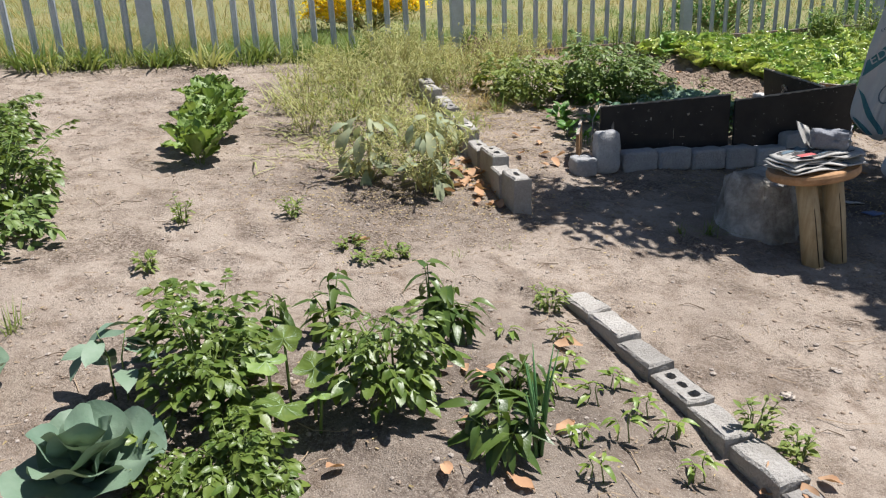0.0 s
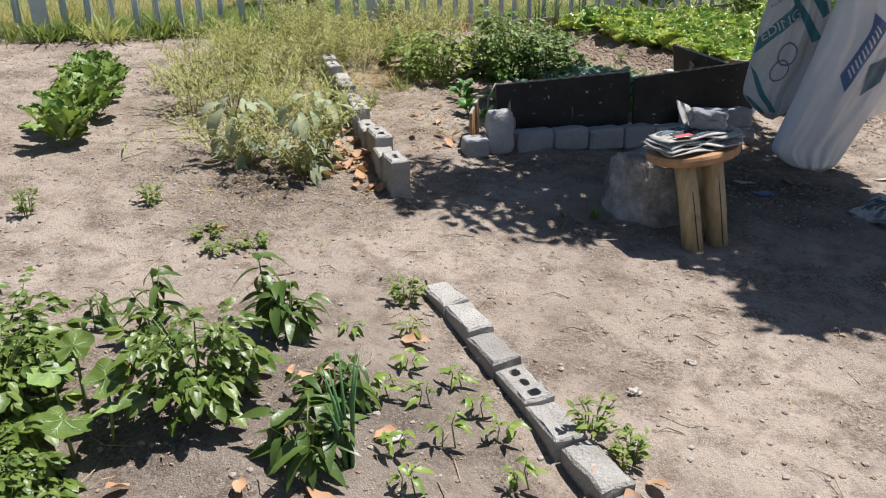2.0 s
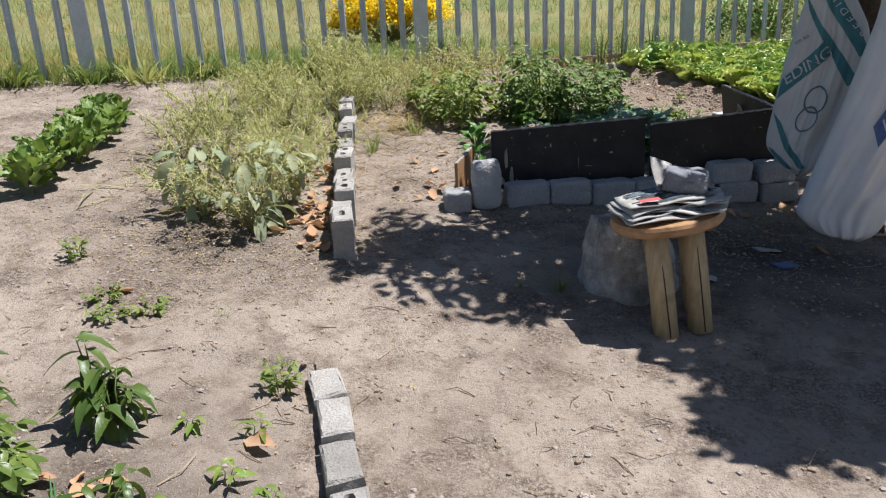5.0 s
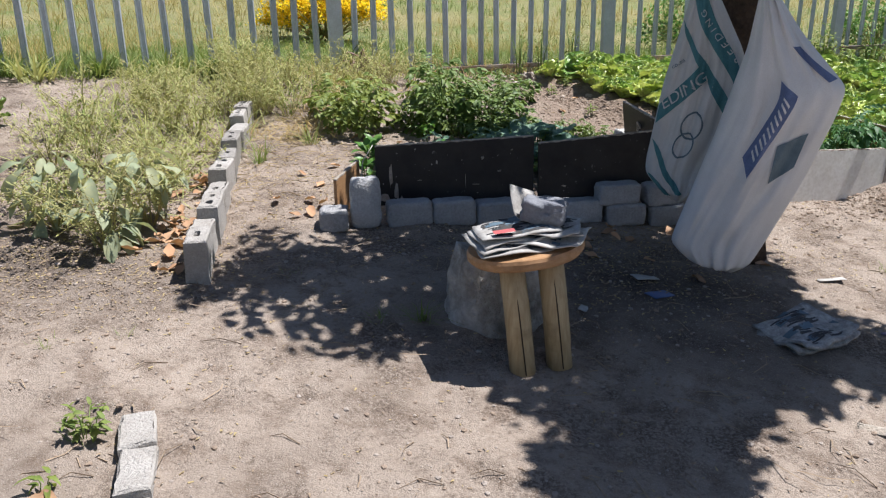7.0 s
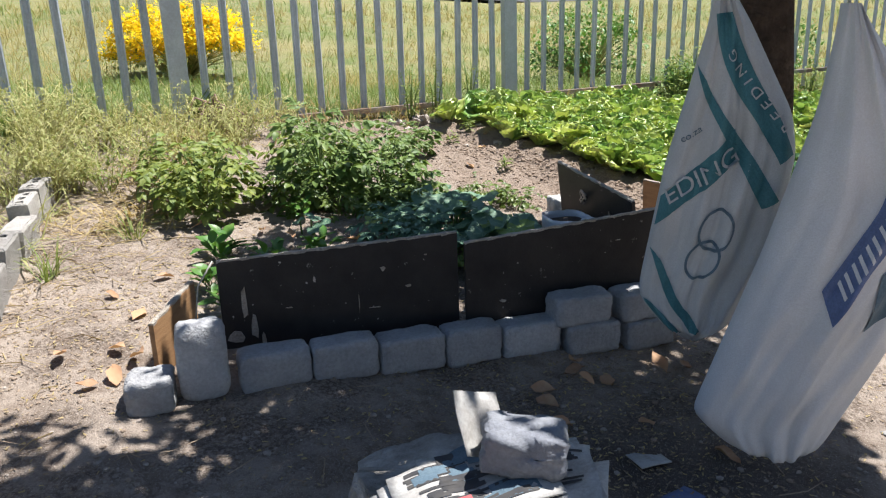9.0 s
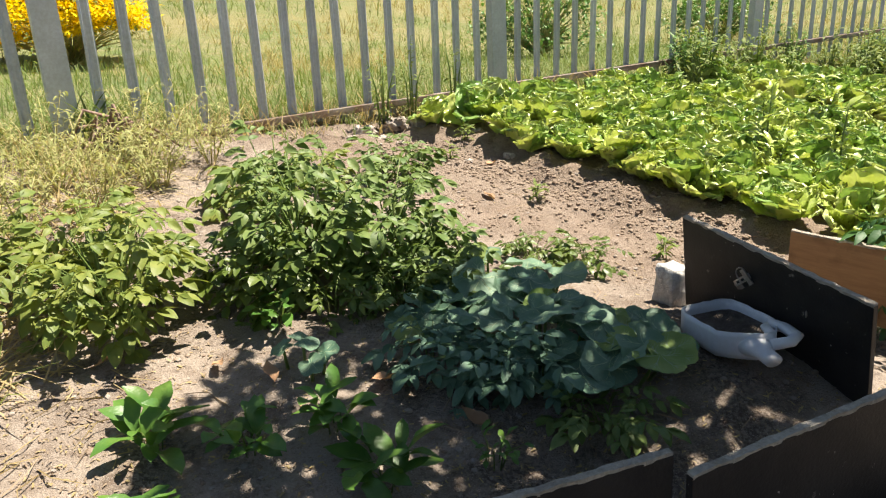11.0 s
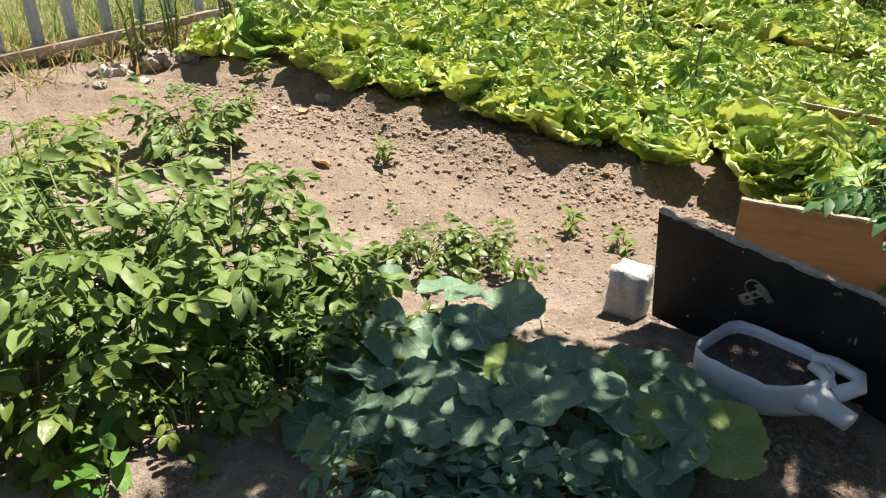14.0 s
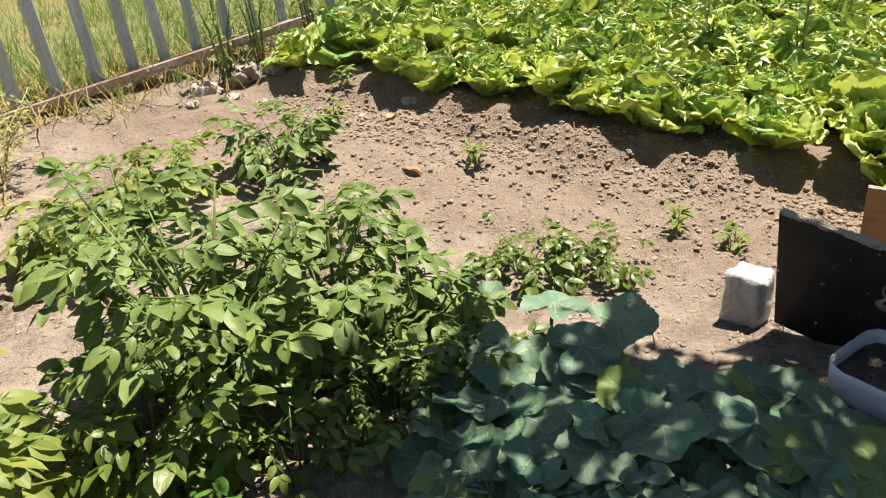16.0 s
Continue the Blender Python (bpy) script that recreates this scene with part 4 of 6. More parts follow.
class Sack:
    """A hanging sack: a limp bag between a left and a right outline, belly out on both sides."""

    def __init__(self, origin, left, right, depth, seed):
        self.o, self.depth, self.seed = origin, depth, seed
        self.rows, self.cols = 64, 40
        self.l, self.r = smoothline(left, self.rows), smoothline(right, self.rows)

    def place(self, t, s, side=-1, off=0.0):
        """t down the bag, s across, both 0..1."""
        i = t * (self.rows - 1)
        k = min(self.rows - 2, int(i))
        g = i - k
        a = (1 - g) * self.l[k] + g * self.l[k + 1]
        b = (1 - g) * self.r[k] + g * self.r[k + 1]
        p = a + (b - a) * s
        belly = math.sin(math.pi * s) ** 0.6 * (0.25 + 0.75 * math.sin(math.pi * min(1.0, 0.12 + 0.72 * t)) ** 1.0) * (1 - smooth(0.93, 1.0, t))
        y = side * (self.depth * belly + off)
        wr = 0.03 * noise.noise((s * 7 + 2 * t, t * 2.2, self.seed)) + 0.014 * noise.noise((s * 19 + 3 * t, t * 4, self.seed + 5)) + 0.012 * noise.noise((s * 5, t * 8, self.seed + 3)) + 0.005 * math.sin(24 * s + 3 * t * math.sin(4 * s)) * (1 - t)
        y += side * wr * 1.3 * math.sin(math.pi * s) ** 0.5 * (1 - smooth(0.95, 1.0, t))
        return (p[0], y, p[1])

    def mesh(self, mat):
        v, f = [], []
        for side in (-1, 1):
            for r in range(self.rows):
                for c in range(self.cols):
                    v.append(self.place(r / (self.rows - 1), c / (self.cols - 1), side))
        g = grid_faces(self.rows, self.cols)
        n = self.rows * self.cols
        bm = bmesh.new()
        vs = [bm.verts.new(q) for q in v]
        for q in g:
            bm.faces.new([vs[i] for i in q])
            bm.faces.new([vs[i + n] for i in q[::-1]])
        bmesh.ops.remove_doubles(bm, verts=bm.verts, dist=0.0006)
        return mesh_of(bm, "bag", mat, True)

    def patch(self, quad, mat, n=28, off=0.004):
        """A printed area, its corners given as (t, s)."""
        v = []
        for i in range(n):
            for j in range(n):
                a, b = i / (n - 1), j / (n - 1)
                t = (1 - a) * ((1 - b) * quad[0][0] + b * quad[1][0]) + a * ((1 - b) * quad[3][0] + b * quad[2][0])
                s = (1 - a) * ((1 - b) * quad[0][1] + b * quad[1][1]) + a * ((1 - b) * quad[3][1] + b * quad[2][1])
                v.append(self.place(t, s, -1, off))
        return mesh("print", v, grid_faces(n, n), mat, True)


def lettering(text, size, mat):
    cu = bpy.data.curves.new("lettering", "FONT")
    cu.body, cu.size, cu.align_x, cu.align_y, cu.extrude = text, size, "CENTER", "CENTER", 0.0008
    tmp = bpy.data.objects.new("lettering", cu)
    scene.collection.objects.link(tmp)
    dg = bpy.context.evaluated_depsgraph_get()
    me = bpy.data.meshes.new_from_object(tmp.evaluated_get(dg))
    bpy.data.objects.remove(tmp)
    me.materials.clear()
    me.materials.append(mat)
    return me


def lay_text(sack, text, size, t, s, angle, mat, parent, label):
    """Lettering wrapped onto the front of a sack."""
    me = lettering(text, size, mat)
    p0 = np.array(sack.place(t, s, -1, 0))
    width = {k: np.linalg.norm(np.array(sack.place(t, min(1, s + 0.1))) - np.array(sack.place(t, max(0, s - 0.1)))) / 0.2 for k in "w"}["w"]
    height = np.linalg.norm(np.array(sack.place(min(1, t + 0.05), s)) - np.array(sack.place(max(0, t - 0.05), s))) / 0.1
    ca, sa = math.cos(radians(angle)), math.sin(radians(angle))
    for q in me.vertices:
        a, z = q.co.x * ca - q.co.y * sa, q.co.x * sa + q.co.y * ca
        x, y, zz = sack.place(min(1, max(0, t - z / height)), min(0.99, max(0.01, s + a / width)), -1, 0.0095 + q.co.z)
        q.co = Vector((x, y, zz))
    me.update()
    part("lettering", me, parent, label)


def build_sacks():
    yaw = -18.1
    # white sack with a blue label
    left = [(0.0, 1.40), (-0.03, 1.15), (-0.126, 0.78), (-0.26, 0.34), (-0.28, 0.27), (-0.2, 0.2), (-0.1, 0.165)]
    right = [(0.03, 1.40), (0.17, 1.2), (0.36, 0.99), (0.33, 0.86), (0.245, 0.6), (0.12, 0.3), (0.07, 0.19), (0.0, 0.15)]
    big = Sack((2.97, 4.75), left, right, 0.15, 3)
    sack = new("hanging_sack")
    sack.matrix_basis = pose(2.97, 4.75, 0, 0, 0, yaw)
    tagged(sack, "full white woven sack with a blue label hanging from the tree", "sack", "sacks hanging from the tree")
    part("bag", big.mesh(M_SACK), sack)
    part("label_print", big.patch([(0.30, 0.50), (0.355, 0.62), (0.595, 0.465), (0.53, 0.345)], M_BLUE, 18, 0.006), sack, "rectangular blue printed label")
    for k in range(5):
        for u, v, du, dv in ((0.15 + 0.15 * k, 0.25, 0.03, 0.5), (0.22 + 0.15 * k, 0.25, 0.03, 0.5)):
            c = [(0.30 + 0.2325 * a + 0.06 * b, 0.50 - 0.155 * a + 0.12 * b) for a, b in ((u, v), (u, v + dv), (u + du, v + dv), (u + du, v))]
            part("mark", big.patch(c, M_SACK, 6, 0.010), sack, "pale mark on the label")
    part("edge_print", big.patch([(0.20, 0.74), (0.205, 0.84), (0.325, 0.985), (0.33, 0.90)], M_BLUE, 14, 0.006), sack, "faded blue print along the rim")
    part("emblem", big.patch([(0.50, 0.60), (0.475, 0.82), (0.58, 0.84), (0.625, 0.68)], M_SLATE, 12, 0.006), sack, "dark slate printed emblem")
    h = Heap()
    h.add(tube([(0.015, 0, 1.37), (0.01, 0.03, 1.6), (0.03, 0.2, 1.86)], [0.004, 0.003, 0.003], 5))
    part("string", h.mesh("string", M_WIRE), sack)
    # greyer sack with teal bands
    left = [(-0.262, 1.47), (-0.285, 1.33), (-0.375, 0.96), (-0.43, 0.60), (-0.43, 0.54), (-0.36, 0.46), (-0.29, 0.41)]
    right = [(-0.238, 1.47), (-0.17, 1.36), (-0.04, 1.11), (-0.02, 1.0), (-0.05, 0.74), (-0.16, 0.46), (-0.25, 0.40)]
    old = Sack((3.02, 4.95), left, right, 0.07, 9)
    sack2 = new("hanging_sack")
    sack2.matrix_basis = pose(3.02, 4.95, 0, 0, 0, yaw)
    tagged(sack2, "limp greyish woven plastic sack with teal bands hanging from the tree", "sack", "sacks hanging from the tree")
    part("bag", old.mesh(M_SACK_OLD), sack2)
    for q in ([(0.08, 0.15), (0.08, 0.6), (0.44, 0.98), (0.46, 0.88)], [(0.2, 0.02), (0.24, 0.18), (0.55, 0.94), (0.57, 0.82)],
              [(0.54, 0.02), (0.365, 0.5), (0.44, 0.57), (0.62, 0.02)], [(0.68, 0.02), (0.71, 0.13), (0.93, 0.62), (0.93, 0.45)], [(0.83, 0.03), (0.84, 0.1), (0.95, 0.28), (0.95, 0.06)]):
        part("band", old.patch(q, M_TEAL), sack2, "teal printed band")
    lay_text(old, "co.za", 0.03, 0.375, 0.14, 33, M_SLATE, sack2, "small dark letters")
    lay_text(old, "EDING", 0.08, 0.485, 0.30, 34, M_SACK_OLD, sack2, "pale letters on the teal band")
    lay_text(old, "R E E D I N G", 0.046, 0.275, 0.72, 119, M_SACK_OLD, sack2, "pale letters along the edge band")
    for r0, tt, ss in ((0.062, 0.62, 0.5), (0.06, 0.70, 0.46)):
        v = []
        for i in range(40):
            a = 2 * math.pi * i / 40
            for r in (r0, r0 - 0.009):
                v.append(old.place(tt + r * math.sin(a) / 1.1, ss + r * 0.75 * math.cos(a) / 0.34, -1, 0.005))
        f = [[2 * i, 2 * ((i + 1) % 40), 2 * ((i + 1) % 40) + 1, 2 * i + 1] for i in range(40)]
        part("ring_print", mesh("ring_print", v, f, M_SLATE, True), sack2, "dark printed ring")
    h = Heap()
    h.add(tube([(-0.25, 0, 1.45), (-0.23, 0.06, 1.7), (-0.2, 0.25, 1.9)], [0.004, 0.003, 0.003], 5))
    part("string", h.mesh("string", M_WIRE), sack2)


build_sacks()


# ---- tree over the sitting place ----
SHADE = [(0.55, 4.15), (1.25, 3.85), (1.6, 3.95), (1.78, 4.2), (1.98, 3.72), (2.12, 3.15), (2.7, 3.25), (2.9, 3.8), (3.4, 3.98), (3.8, 4.2), (3.75, 4.6), (3.35, 4.85), (3.4, 5.5), (3.15, 6.2), (2.9, 6.75), (2.5, 6.95), (2.1, 7.25), (1.75, 7.1), (1.3, 6.95), (0.95, 6.5), (1.0, 5.9), (0.95, 5.4), (0.6, 5.0)]


def inside(x, y, poly):
    hit = False
    for (x0, y0), (x1, y1) in zip(poly, poly[1:] + poly[:1]):
        if (y0 > y) != (y1 > y) and x < x0 + (y - y0) / (y1 - y0) * (x1 - x0):
            hit = not hit
    return hit


def margin(x, y, poly):
    best = 9.0
    for (x0, y0), (x1, y1) in zip(poly, poly[1:] + poly[:1]):
        dx, dy = x1 - x0, y1 - y0
        t = min(1, max(0, ((x - x0) * dx + (y - y0) * dy) / (dx * dx + dy * dy)))
        best = min(best, math.hypot(x - x0 - t * dx, y - y0 - t * dy))
    return best


def build_tree():
    rng = random.Random(21)
    g = land_z(3.13, 5.37)
    tree = new("garden_tree")
    tree.location = (3.13, 5.37, g)
    tagged(tree, "low spreading tree with dark rough bark and a dense leafy crown", "tree")
    o = np.array((3.13, 5.37, g))
    h = Heap()
    spine = [(3.18, 5.36, g - 0.1), (3.15, 5.36, g + 0.25), (3.10, 5.37, 0.75), (3.09, 5.38, 1.1), (3.05, 5.38, 1.42), (3.09, 5.39, 1.6)]
    h.add(tube([np.array(p) - o for p in spine], [0.14, 0.11, 0.1, 0.098, 0.105, 0.1], 14))
    me = h.mesh("trunk", M_BARK)
    for v in me.vertices:
        v.co += noise.noise_vector(v.co * 14) * 0.012
    part("trunk", me, tree, "dark flaking bark")
    slope = math.cos(radians(66)) / math.sin(radians(66))
    clumps = []
    while len(clumps) < 340:
        x, y = rng.uniform(0.4, 3.8), rng.uniform(3.0, 7.1)
        if inside(x, y, SHADE):
            r = min(0.26, 0.95 * margin(x, y, SHADE))
            if r > 0.09:
                z = rng.uniform(2.1, 3.3)
                k = (z - land_z(x, y)) * slope
                clumps.append((np.array((x + 0.924 * k, y + 0.382 * k, z)), r))
    limbs = [(-1.0, -0.6, 2.3), (0.9, -1.0, 2.35), (1.1, 0.7, 2.4), (-0.7, 1.0, 2.4), (0.9, 0.5, 3.5), (-0.2, -1.2, 2.35)]
    for lx, ly, lz in limbs:
        h = Heap()
        a = np.array((3.08, 5.39, 1.52))
        b = np.array((3.08 + lx, 5.39 + ly, lz))
        if lx > 0.8 and ly < 0:
            mid = a + np.array((0.32, -0.1, 0.12))
        else:
            mid = (a + b) / 2 + np.array((0, 0, 0.12))
        h.add(tube([a - o, mid - o, (mid + b) / 2 + (0, 0, 0.03) - o, b - o], [0.08, 0.06, 0.045, 0.02], 8))
        for c, r in rng.sample(clumps, 12):
            if np.linalg.norm(c[:2] - b[:2]) < 1.1:
                h.add(tube([b - o, (b + c) / 2 + (0, 0, 0.05) - o, c - o], [0.018, 0.012, 0.005], 4))
        part("limb", h.mesh("limb", M_BARK), tree)
    h = Heap()
    leaves = [leaf(0.55, 4, 0.15, 0.2, seed=i) for i in range(4)]
    for c, r in clumps:
        for i in range(int((20 + 140 * r) * (2.5 if c[1] < 6.0 and c[0] > 2.85 else 0.8 if c[1] < 5.8 else 0.62))):
            d = np.array((rng.gauss(0, 1), rng.gauss(0, 1), rng.gauss(0, 0.7)))
            d = d / np.linalg.norm(d) * r * rng.uniform(0.2, 1.0)
            h.add(leaves[i % 4], turn(rng.uniform(0, 6.28), rng.uniform(-0.9, 0.5), rng.uniform(-0.6, 0.6)), c + d - o, rng.uniform(0.06, 0.1))
    tagged(part("crown", h.mesh("crown", M_TREELEAF), tree, "dense dark green leaves"), kind="stuff")


build_tree()


# ---- planter jug and cup ----
def build_jug():
    jug = new("cut_jug_planter")
    cx, cy = 2.695, 6.50
    jug.matrix_basis = pose(cx, cy, land_z(cx, cy) + 0.012, 3, 0, -171) @ Matrix.Diagonal((1.1, 1.1, 0.82, 1))
    tagged(jug, "white plastic jug lying cut open and filled with soil", "planter")
    n = 32
    prof = []
    for i in range(n):
        a = 2 * math.pi * i / n
        x, y = math.cos(a), math.sin(a)
        e = 6.5
        r = 1 / (abs(x) ** e + abs(y) ** e) ** (1 / e)
        px, py = 0.094 * r * x, 0.125 * r * y
        if py > 0.05:
            px *= 1 - 0.55 * smooth(0.05, 0.125, py)
            px -= 0.01 * smooth(0.05, 0.125, py)
        prof.append((px, py))
    bm = bmesh.new()
    rows = [(0.0, 0.86, 1), (0.006, 0.95, 1), (0.03, 1.0, 1), (0.085, 1.0, 1), (0.106, 0.995, 1), (0.107, 0.972, 1), (0.085, 0.97, 1), (0.04, 0.965, 1)]
    loops = [[bm.verts.new((x * k, y * k, z + (0.002 * math.sin(130 * x + 90 * y) + 0.09 * max(0, -y - 0.06) if 0.1 < z else 0))) for x, y in prof] for z, k, q in rows]
    for a, b in zip(loops, loops[1:]):
        for i in range(n):
            bm.faces.new((a[i], a[(i + 1) % n], b[(i + 1) % n], b[i]))
    bm.faces.new(loops[0][::-1])
    part("body", mesh_of(bm, "body", M_JUG, True), jug)
    bm = bmesh.new()
    c = bm.verts.new((0, 0, 0.078))
    ring = [bm.verts.new((x * 0.965, y * 0.965, 0.068)) for x, y in prof]
    mid = [bm.verts.new((x * 0.6, y * 0.6, 0.074 + 0.008 * math.sin(i * 2.3))) for i, (x, y) in enumerate(prof)]
    for i in range(n):
        j = (i + 1) % n
        bm.faces.new((ring[i], ring[j], mid[j], mid[i]))
        bm.faces.new((mid[i], mid[j], c))
    part("soil", mesh_of(bm, "soil", M_SOIL, True), jug, "dark crumbly potting soil")
    h = Heap()
    h.add(tube([(0.012, 0.10, 0.055), (0.018, 0.14, 0.055), (0.02, 0.152, 0.05), (0.024, 0.19, 0.045)], [0.045, 0.032, 0.025, 0.024], 16))
    part("neck", h.mesh("neck", M_JUG), jug)
    h = Heap()
    h.add(tube([(-0.07, 0.06, 0.095), (-0.085, 0.10, 0.095), (-0.08, 0.15, 0.09), (-0.05, 0.165, 0.085), (-0.01, 0.14, 0.07)], [0.019, 0.018, 0.018, 0.018, 0.02], 10))
    h.add(tube([(-0.045, 0.075, 0.098), (-0.03, 0.11, 0.095), (-0.01, 0.13, 0.08)], [0.014, 0.014, 0.016], 10))
    part("grip", h.mesh("grip", M_JUG), jug, "hollow moulded grip")
    h = Heap()
    h.add(tube([(0, 0, 0), (0, 0, 0.06), (0, 0, 0.062), (0, 0, 0.03)], [0.026, 0.032, 0.029, 0.026], 16))
    ob = new("white_cup", h.mesh("white_cup", M_JUG))
    ob.matrix_basis = pose(3.13, 6.27, land_z(3.13, 6.27) - 0.004, 0, 6, 0) @ Matrix.Diagonal((1.6, 1.6, 1.6, 1))
    tagged(ob, "small white plastic cup on the soil between the boards", "cup")


build_jug()


# ---- plants ----
def compound(seed, pairs=3, width=0.57, droop=0.45, big=1.0, n=5, cols=3):
    """A leaf of several leaflets on one rib, length about 1."""
    rng = random.Random(seed)
    shapes = []
    bend = lambda t: -droop * t * t
    for i in range(pairs):
        t = 0.3 + 0.5 * i / max(1, pairs - 1)
        k = (0.26 + 0.12 * i / pairs) * big
        for side in (-1, 1):
            shapes.append((leaf(width, n, 0.3, 0.25, 0.75, 0.02, cols, seed * 9 + i), turn(-side * rng.uniform(0.8, 1.2), -droop * t + rng.uniform(-0.4, 0.15), rng.uniform(-0.3, 0.3)), (0, t, bend(t)), k * rng.uniform(0.85, 1.15)))
    shapes.append((leaf(width * 1.05, n, 0.3, 0.2, 0.75, 0.02, cols, seed), turn(rng.uniform(-0.2, 0.2), -droop * 1.2), (0, 0.8, bend(0.8)), 0.42 * big))
    shapes.append((tube([(0, t, bend(t)) for t in (0, 0.4, 0.85)], [0.016, 0.012, 0.006], 3), None, (0, 0, 0), 1.0))
    return join(shapes)


COMPOUND = [compound(i, 3, 0.54, 0.34, 1.02, 6, 5) for i in range(6)]
TOMATO = [compound(20 + i, 4, 0.42, 0.7) for i in range(4)]
OVAL = [leaf(0.46, 6, 0.35, 0.28, 0.75, 0.03, seed=i) for i in range(4)]
LANCE = [leaf(0.36, 6, 0.55, 0.3, 0.7, 0.02, seed=i) for i in range(4)]
SPOON = [leaf(0.42, 7, 0.35, 0.3, 1.35, 0.05, seed=i) for i in range(4)]
BEET = [(v * (0.62, 1.0, 0.9), f) for v, f in (frilly_leaf(40 + i, 11, 13) for i in range(4))]
STRAP = [leaf(0.09, 5, 0.25 + 0.12 * i, 0.5, 0.45, seed=i) for i in range(4)]
BLADE = [(np.array([(-0.02, 0, 0), (0.02, 0, 0), (0.014, 0.5, -0.05 - 0.05 * i), (-0.014, 0.5, -0.05 - 0.05 * i), (0, 1, -0.2 - 0.2 * i)]), [[0, 1, 2, 3], [3, 2, 4]]) for i in range(4)]
BIT = [(np.array([(-0.2, 0, 0), (0.2, 0, 0.05), (0.12, 1, 0), (-0.1, 1, 0.05)]), [[0, 1, 2, 3]])]


def thing_at(name, x, y, label, category, group=""):
    ob = new(name)
    ob.location = (x, y, ground_z(x, y))
    return tagged(ob, label, category, group)


def stemmy(rng, h, n, height, spread_r, radius=0.006, lean=1.0):
    """Arching stems from one crown; returns the points along them."""
    nodes = []
    for i in range(n):
        a = 6.283 * i / n + rng.uniform(-0.4, 0.4)
        r = spread_r * rng.uniform(0.35, 1.0) * lean
        z = height * rng.uniform(0.7, 1.05) * (1 - 0.25 * (r / max(spread_r, 0.01)) ** 2)
        p = [np.array((0.02 * math.cos(a), 0.02 * math.sin(a), -0.01)), np.array((0.45 * r * math.cos(a), 0.45 * r * math.sin(a), 0.6 * z)), np.array((r * math.cos(a), r * math.sin(a), z))]
        h.add(tube(p, [radius, radius * 0.8, radius * 0.5], 5))
        nodes.append((a, p))
    return nodes


def along(p, t):
    return p[0] * (1 - t) ** 2 + 2 * t * (1 - t) * p[1] + p[2] * t * t


def bushy(name, x, y, r, height, label, shapes, mat, n_stems, n_leaves, size, seed, category="plant", group="", pitch=(-0.5, 0.5), low=0.2, stem_mat=None):
    """A leafy herb: stems from one crown with leaves all along them."""
    rng = random.Random(seed)
    plant = thing_at(name, x, y, label, category, group)
    hl = Heap()
    for a, p in stemmy(rng, Heap(), n_stems, height, r):
        hs = Heap()
        k = 0.0015 + 0.009 * height
        hs.add(tube(p, [k, 0.8 * k, 0.25 * k], 5))
        part("stem", hs.mesh("stem", stem_mat or M_STEM), plant)
        for k in range(n_leaves):
            t = low + (1 - low) * (k + rng.random()) / n_leaves
            q = along(p, min(1, t))
            out = a + rng.uniform(-1.7, 1.7) - math.pi / 2 if k < n_leaves - 2 else rng.uniform(0, 6.28)
            hl.add(shapes[rng.randrange(len(shapes))], turn(out, rng.uniform(*pitch) + 0.35 * t, rng.uniform(-0.4, 0.4)), q, size * rng.uniform(0.6, 1.15) * (1.1 - 0.35 * t))
    part("foliage", hl.mesh("foliage", mat), plant)
    return plant


def potato(x, y, r, height, seed, mat=M_POTATO, label="leafy green potato plant in dry sandy soil", n=11, m=10, size=0.19):
    bushy("potato_plant", x, y, r, height, label, COMPOUND, mat, n, m, size, seed, "potato plant", pitch=(-0.4, 0.5), low=0.18)


def pepper(x, y, height, seed, label="upright pepper plant with drooping dark green leaves", size=0.1, r=0.1, n=4, m=9, mat=None):
    bushy("pepper_plant", x, y, r, height, label, LANCE, mat or M_PEPPER, n, m, size, seed, "pepper plant", "pepper plants in the bed", (-1.0, 0.2), 0.25)


def seedling(x, y, height, seed, mat=M_SEEDLING, label="young pepper seedling with bright green leaves"):
    bushy("seedling", x, y, 0.035, height, label, LANCE, mat, 2, 5, 0.062, seed, "seedling", "seedlings in the bed", (-0.5, 0.4), 0.45)


